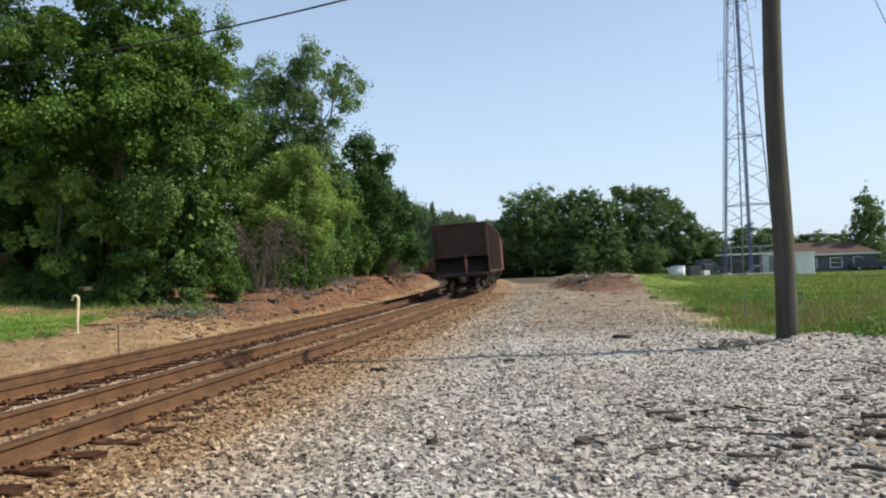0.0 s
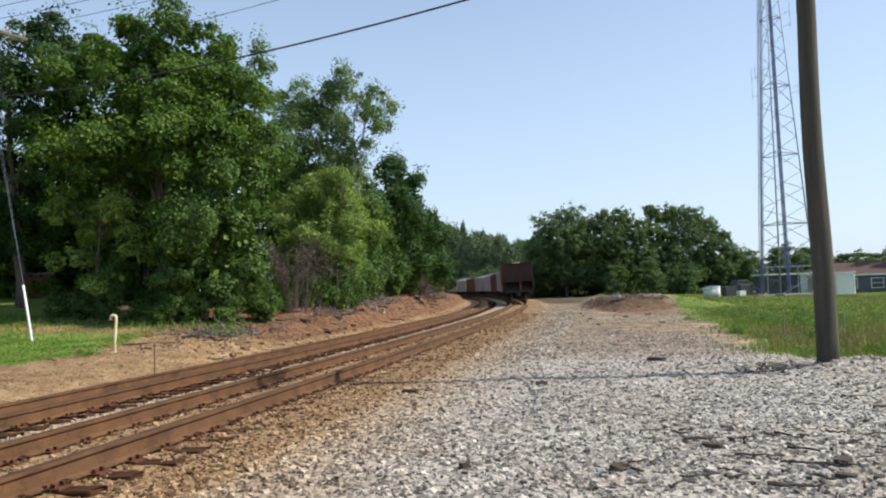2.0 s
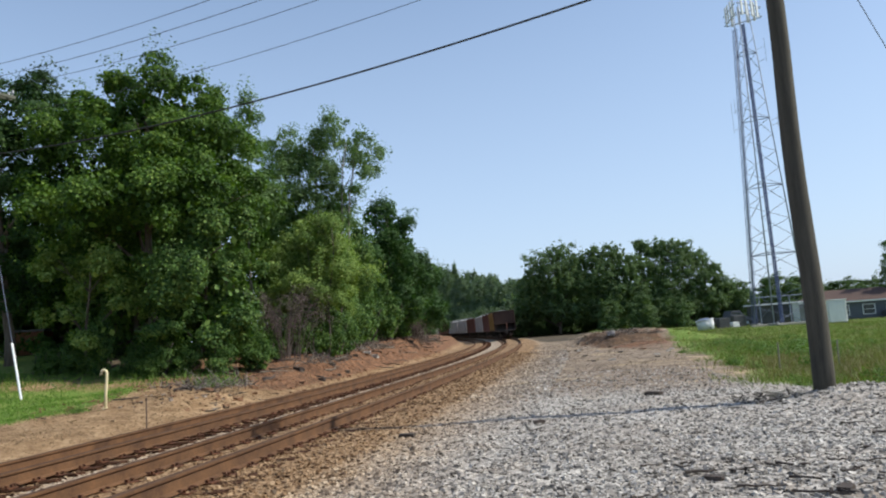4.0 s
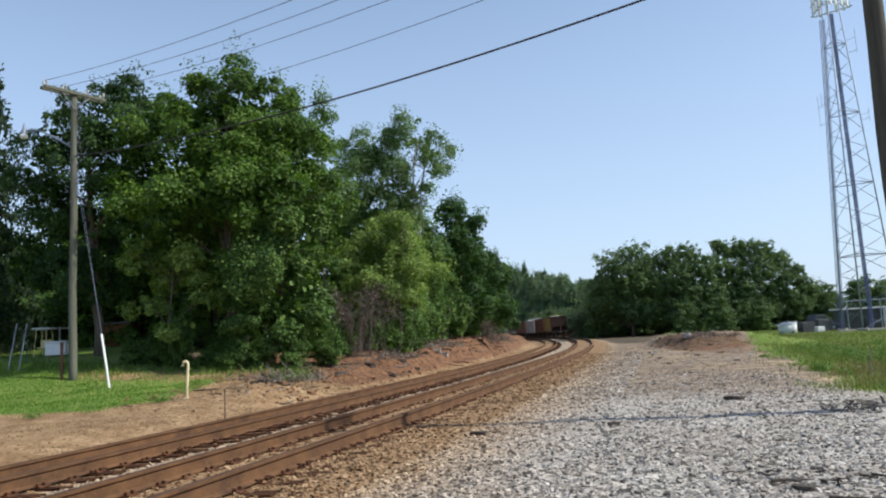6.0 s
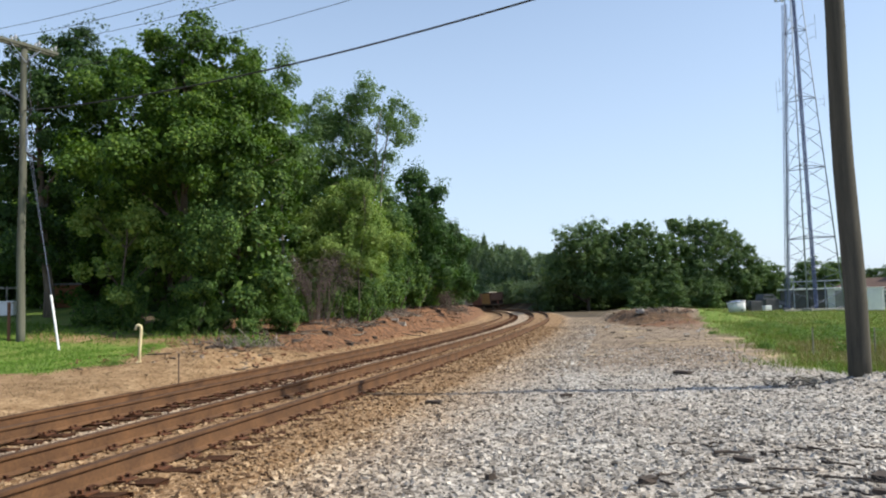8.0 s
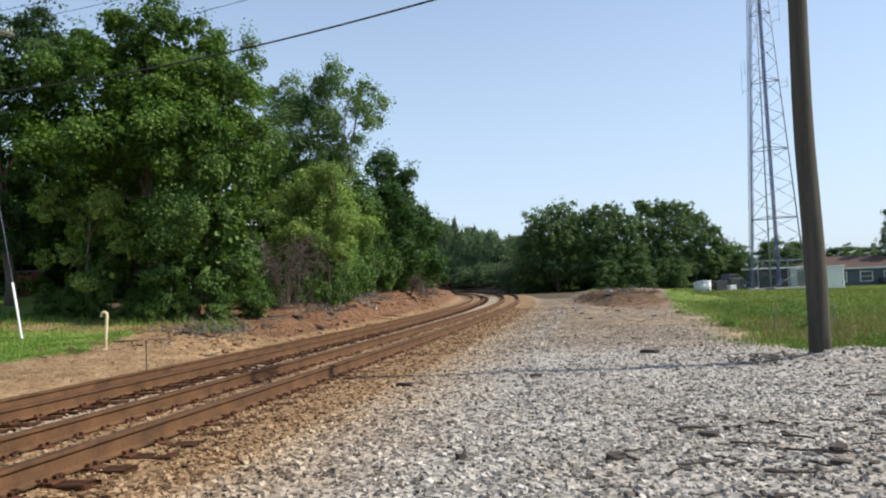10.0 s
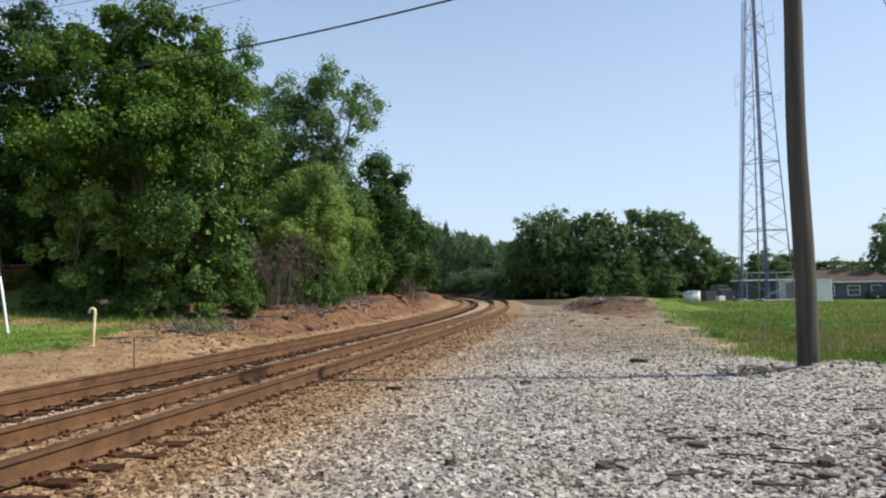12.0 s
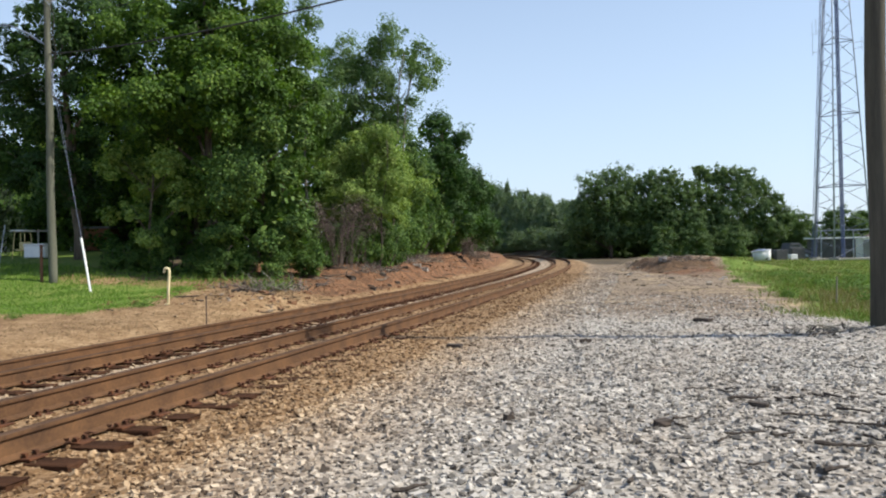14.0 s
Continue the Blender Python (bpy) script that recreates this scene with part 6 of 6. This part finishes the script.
    gable_house("brown_roofed_house", "blue-grey low house with a brown hipped roof", (49.3, 94.0), -20, (12.0, 7.5), 2.35, 1.6, "blue_siding", "roof_brown", [(-3.6, 0.9, 1.1), (-1.2, 1.2, 1.1), (1.6, 1.2, 1.1), (4.0, 0.9, 1.1)], 2.6)
    gable_house("grey_roofed_house", "pale house with a grey gabled roof", (63.0, 104.0), -30, (10.0, 7.0), 2.0, 1.5, "blue_siding", "roof_grey", [(-2.6, 1.0, 1.1), (1.6, 1.0, 1.1)])
    log = thing("white_log_pile", "pale timber beams lying along the field's edge", "timber", (30.0, 70.0, ground_at(30, 70)), 4)
    for k in range(3):
        part("beam", box(bmesh.new(), (5.5, 0.2, 0.2), pose(0.4 * k, 0.25 * k, 0.12), 0.02), "pale_rock", log)
    for x, y, hgt in ((8.2, 19.4, 0.75), (9.8, 19.5, 0.7)):
        post = thing("field_post", "thin weathered wooden post in the grass", "post", (x, y, ground_at(x, y)), group="field posts")
        part("shaft", rod(bmesh.new(), (0, 0, -0.2), (0.03, 0, hgt), 0.022, 0.018, 7), "bark_pale", post)


def build_left_side():
    frame_ = thing("swing_frame", "cream-framed garden swing with a canopy in the far yard", "garden swing", (-25.3, 34.5, ground_at(-25.3, 34.5)), 0)
    for x in (-0.5, 0.5):
        for y in (-0.5, 0.5):
            part("leg", rod(bmesh.new(), (x, y, -0.05), (x * 0.8, y * 0.6, 1.85), 0.035, None, 6), "yellow_frame", frame_)
    part("canopy", box(bmesh.new(), (1.3, 1.0, 0.07), pose(0, 0, 1.9), 0.02), "white_plastic", frame_, "pale canopy")
    part("seat", box(bmesh.new(), (0.9, 0.5, 0.08), pose(0, 0, 0.55), 0.02), "yellow_frame", frame_)
    part("backrest", box(bmesh.new(), (0.9, 0.07, 0.5), pose(0, 0.25, 0.85), 0.02), "yellow_frame", frame_)
    frame_.scale = (0.68, 0.68, 0.74)
    tub = thing("white_bin", "white plastic chest in the far yard", "chest", (-24.1, 34.0, ground_at(-24.1, 34.0)))
    part("body", box(bmesh.new(), (1.1, 0.7, 0.62), pose(0, 0, 0.34), 0.04), "white_plastic", tub)
    part("lid", box(bmesh.new(), (1.16, 0.76, 0.09), pose(0, 0, 0.70), 0.03), "white_plastic", tub)
    shed = thing("garden_shed", "low reddish-brown shed among the trees", "shed", (-25.0, 41.0, ground_at(-25.0, 41.0)), 5)
    part("wall", box(bmesh.new(), (1.7, 1.4, 1.3), pose(0, 0, 0.65), 0.02), "orange_panel", shed)
    part("roof", box(bmesh.new(), (2.0, 1.7, 0.12), pose(0, 0, 1.37), 0.02), "roof_grey", shed)
    fence = thing("yard_rail", "long white rail fence across the yard", "fence", (-32.0, 42.0, ground_at(-32, 42)), 4)
    part("rail", box(bmesh.new(), (9.0, 0.06, 0.12), pose(0, 0, 1.25), 0.01), "white_metal", fence)
    for k in range(5):
        part("post", box(bmesh.new(), (0.09, 0.09, 1.4), pose(-4.2 + 2.1 * k, 0.09, 0.65), 0.01), "white_metal", fence)
    for x, lean in ((-22.6, 0.35), (-22.1, 0.32)):
        rail_ = thing("leaning_rail", "blue-grey steel rail leaning into the ground", "rail", (x, 28.5, ground_at(x, 28.5)), group="leaning rails")
        part("bar", rod(bmesh.new(), (0, 0, -0.2), (lean, 0.1, 2.0), 0.028, None, 6), "galv", rail_)
    post = thing("marker_post", "weathered red marker post beside the pole", "post", (-18.95, 26.9, ground_at(-18.95, 26.9)))
    part("board", box(bmesh.new(), (0.12, 0.05, 1.5), pose(0, 0, 0.7), 0.008), "red_post", post)
    part("cap", box(bmesh.new(), (0.14, 0.07, 0.06), pose(0, 0, 1.48), 0.008), "red_post", post)
    slab = thing("road_edge", "strip of grey asphalt at the yard's edge", "road", (-21.8, 25.2, ground_at(-21.8, 25.2)), 12)
    part("asphalt", box(bmesh.new(), (4.0, 1.2, 0.10), pose(-1.4, 0, 0.0), 0.01), "grey_block", slab)
    bent_pipe()
    stake()
    brush_heap("heap of grey dead brush on the bank", (-9.8, 26.6), (2.2, 0.9), 0.7, 170, 51, 0.4)
    dead_shrub("drooping tangle of dead grey-brown twigs under the bush", (-9.0, 35.6), 1.7, 4.3, 52, 0.2)
    dead_shrub("russet dead brush standing at the cutting's end", (-4.2, 66.5), 1.7, 3.3, 53, 0.15)
    dead_shrub("russet dead brush standing at the cutting's end", (-4.9, 62.5), 1.4, 2.4, 54, 0.2)
    brush_heap("russet heap of cut brush at the cutting's end", (-3.9, 65.0), (1.7, 3.4), 1.2, 260, 53, 0.2)
    brush_heap("low strewn dead branches on the clay bank", (-6.5, 46.0), (1.6, 5.5), 0.7, 220, 54, 0.4)
    brush_heap("low strewn dead branches below the trees", (-7.6, 36.5), (1.5, 3.0), 0.6, 160, 55, 0.4)
    rng = random.Random(62)
    for k in range(46):
        y = rng.uniform(26, 64)
        x = float(line(y, rng.uniform(7.6, 11.2))[0])
        ln = rng.uniform(0.5, 2.2)
        pts = [(ln * (j / 4 - 0.5), rng.uniform(-0.08, 0.08) * ln, 0.05 + rng.uniform(0, 0.12)) for j in range(5)]
        w = rng.uniform(0.018, 0.05)
        ob = mesh_object("fallen_branch", tube(bmesh.new(), pts, [w, w * 0.9, w * 0.75, w * 0.55, w * 0.3], 6), rng.choice(("bark_pale", "twig", "litter_wood")), None, "", True)
        ob.matrix_basis = pose(x, y, ground_at(x, y) + 0.02, 0, rng.uniform(-8, 8), rng.uniform(0, 180))
        tagged(ob, "dead fallen branch on the clay bank", "branch", "fallen branches")
    rng = random.Random(61)
    for k in range(60):
        y = rng.uniform(24, 66)
        x, _, _, _ = line(y, rng.uniform(7.4, 10.5))
        sz = rng.uniform(0.06, 0.2)
        lump("clay_clod", "broken orange clay clod on the bank", "clod", rng.choice(("orange_clay", "orange_clay", "litter_wood")), (float(x), y), (sz * 1.2, sz, sz * 0.7), k, "clods on the bank", rng.uniform(0, 180))
    for k in range(70):
        x, y = rng.gauss(-9.3, 1.3), rng.gauss(24.0, 1.6)
        sz = rng.uniform(0.025, 0.075)
        lump("rubble_stone", "grey broken stone in the rubble by the apron", "rock", rng.choice(("dirt_crumb", "apron_crumb", "dirt_crumb", "apron_crumb")), (x, y), (sz * 1.3, sz, sz * 0.6), 300 + k, "rubble stones", rng.uniform(0, 180))
    for k in range(26):
        x, y = rng.gauss(-9.0, 1.6), rng.gauss(24.5, 1.7)
        stick("pale splintered timber in the rubble", (x, y), rng.uniform(0.2, 0.9), rng.uniform(0.012, 0.035), rng.uniform(0, 180), 500 + k, "timber scraps")
    for k, (x, y) in enumerate(((-6.3, 44.9), (-5.9, 45.3), (-6.7, 45.6))):
        lump("pale_rock", "pale broken concrete lump on the bank", "rock", "pale_rock", (x, y), (0.34, 0.2, 0.14), 80 + k, "pale rocks")


def build_yard_clutter():
    rng = random.Random(71)
    dark = [(-1.07, 12.0, 0.16, 0.03), (1.14, 12.33, 0.12, 0.03), (3.86, 15.46, 0.22, 0.04), (-0.1, 6.84, 0.06, 0.03), (1.29, 6.66, 0.1, 0.03)]
    for k, (x, y, r, h) in enumerate(dark):
        lump("wood_scrap", "dark splintered scrap of tie timber", "wood scrap", "litter_wood", (x, y), (r, r * 0.55, h + 0.02), k, "wood scraps", rng.uniform(-40, 40))
    sticks = [(1.9, 6.24, 0.42, 0.018, 10), (4.35, 7.05, 0.5, 0.05, -25), (3.95, 6.35, 0.75, 0.04, 5), (2.65, 6.9, 0.5, 0.02, -15), (3.0, 6.5, 0.55, 0.022, -35), (2.35, 7.6, 0.45, 0.03, 5), (2.2, 6.2, 0.25, 0.018, 15),
              (3.15, 7.1, 0.35, 0.025, -40), (2.5, 5.9, 0.4, 0.03, -10), (3.3, 5.3, 0.6, 0.03, -30), (4.6, 6.4, 0.6, 0.04, -10), (0.35, 4.7, 0.3, 0.02, 60), (-0.75, 4.75, 0.3, 0.03, 30), (0.75, 4.95, 0.22, 0.025, 70), (5.2, 9.3, 0.5, 0.025, 5)]
    for k, (x, y, ln, r, a) in enumerate(sticks):
        stick("dark weathered stick lying on the gravel", (x, y), ln * 0.85, r * 0.7, a, k)
    for k in range(70):
        y = rng.uniform(5, 34)
        x = rng.uniform(0.0, 5.8) + 0.08 * y - 0.3
        stick("splintered brown bark strip on the gravel", (x, y), rng.uniform(0.08, 0.36), rng.uniform(0.005, 0.014), rng.uniform(-60, 60), 100 + k, "bark strips")
    for k in range(130):
        x, y = rng.gauss(4.2, 1.5), 3.9 + abs(rng.gauss(0, 2.4))
        stick("splintered brown bark strip on the gravel", (x, y), rng.uniform(0.06, 0.26), rng.uniform(0.006, 0.018), rng.uniform(-70, 70), 300 + k, "bark strips")
    for k in range(26):
        x, y = rng.gauss(4.4, 1.2), rng.uniform(4.6, 8.6)
        sz = rng.uniform(0.03, 0.09)
        lump("wood_scrap", "dark splintered scrap of tie timber", "wood scrap", "litter_wood", (x, y), (sz * 1.6, sz * 0.8, sz * 0.5), 40 + k, "wood scraps", rng.uniform(-60, 60))
    for k in range(40):
        y = rng.uniform(30, 60)
        x = float(line(y, 0)[0]) + rng.uniform(3, 9)
        lump("dirt_clod", "brown clod on the dirt lane", "clod", rng.choice(("orange_clay", "litter_wood", "pale_rock")), (x, y), (rng.uniform(0.06, 0.2), rng.uniform(0.05, 0.12), 0.045), 200 + k, "clods on the lane", rng.uniform(-30, 30))
    lump("white_rock", "white stone on the earth heap", "rock", "pale_rock", (9.4, 47.3), (0.27, 0.21, 0.19), 9)
    brush_heap("dark roots and branches sticking from the earth heap", (10.8, 46.4), (1.9, 1.8), 0.4, 120, 56, 0.25)
    brush_heap("dead stems on the crest of the earth heap", (10.4, 49.6), (2.0, 1.0), 0.3, 45, 58, 0.6)
    brush_heap("low brown plant litter at the pole's foot", (5.3, 13.0), (0.75, 0.4), 0.05, 34, 57, 0.8)
    w = weed_clump("weed", "low green weed in the gravel edge", 0.28, 0.45, 420, "weed", 91)
    w.matrix_basis = pose(7.6, 12.7, ground_at(7.6, 12.7))
    for k in range(34):
        y = rng.uniform(13.5, 34)
        x = float(field_edge(y)) + rng.uniform(0.2, 1.0 + 0.35 * y)
        c = copy_thing(w, pose(x, y, ground_at(x, y), 0, 0, rng.uniform(0, 360)))
        s = rng.uniform(0.3, 0.75)
        c.scale = (s, s, s * rng.uniform(0.8, 1.4))
    for k in range(40):
        y = rng.uniform(22, 40)
        x = float(field_edge(y)) + rng.uniform(2.5, 7.0)
        s = rng.uniform(0.5, 0.95)
        c = copy_thing(w, pose(x, y, ground_at(x, y), 0, 0, rng.uniform(0, 360)))
        c.scale = (s * 1.2, s * 1.2, s * 0.8)
    for k in range(14):
        y = rng.uniform(13.5, 17)
        x = rng.uniform(9.8, 13.5)
        s = rng.uniform(0.5, 1.0)
        c = copy_thing(w, pose(x, y, ground_at(x, y), 0, 0, rng.uniform(0, 360)))
        c.scale = (s, s, s)
    for x, y, s in ((-9.6, 27.2, 1.3), (-9.2, 27.6, 1.1), (-10.0, 27.5, 1.2), (8.4, 12.4, 1.0), (9.3, 12.6, 1.3), (10.4, 13.2, 1.3), (11.2, 13.6, 1.5), (-11.9, 21.7, 0.8), (-14.2, 18.9, 0.5)):
        c = copy_thing(w, pose(x, y, ground_at(x, y), 0, 0, 40 * s))
        c.scale = (s, s, s)


TRAIN = build_train()
build_poles()
lattice_tower()
build_trees()
build_grass()
build_right_side()
build_left_side()
build_yard_clutter()
scatter_stones("ballast_stones", "loose grey and rust-stained crushed ballast stones", 215000, (-9, 11, 3.6, 24), yard_density, (0.013, 0.043), 33)
scatter_stones("shoulder_stones", "rust-stained crushed stones along the track", 60000, (-6, 9, 17, 48), shoulder_density, (0.022, 0.055), 37)
scatter_stones("dirt_pebbles", "scattered pebbles and crumbs on the bare dirt", 150000, (-20, -5, 10, 34), apron_density, (0.012, 0.035), 34, "apron_crumb")
scatter_stones("clay_crumbs", "crumbled orange clay on the bank", 26000, (-14, 2, 22, 70), bank_density, (0.03, 0.09), 35, "orange_clay")
scatter_stones("lane_crumbs", "crumbs of earth and stone on the lane", 30000, (0, 17, 16, 64), lane_density, (0.015, 0.05), 36, "dirt_crumb")


def motions():
    for n, car in enumerate(TRAIN):
        walk(car, [(0.5 * k, car_pose(n, 0.5 * k)) for k in range(29)])


motions()
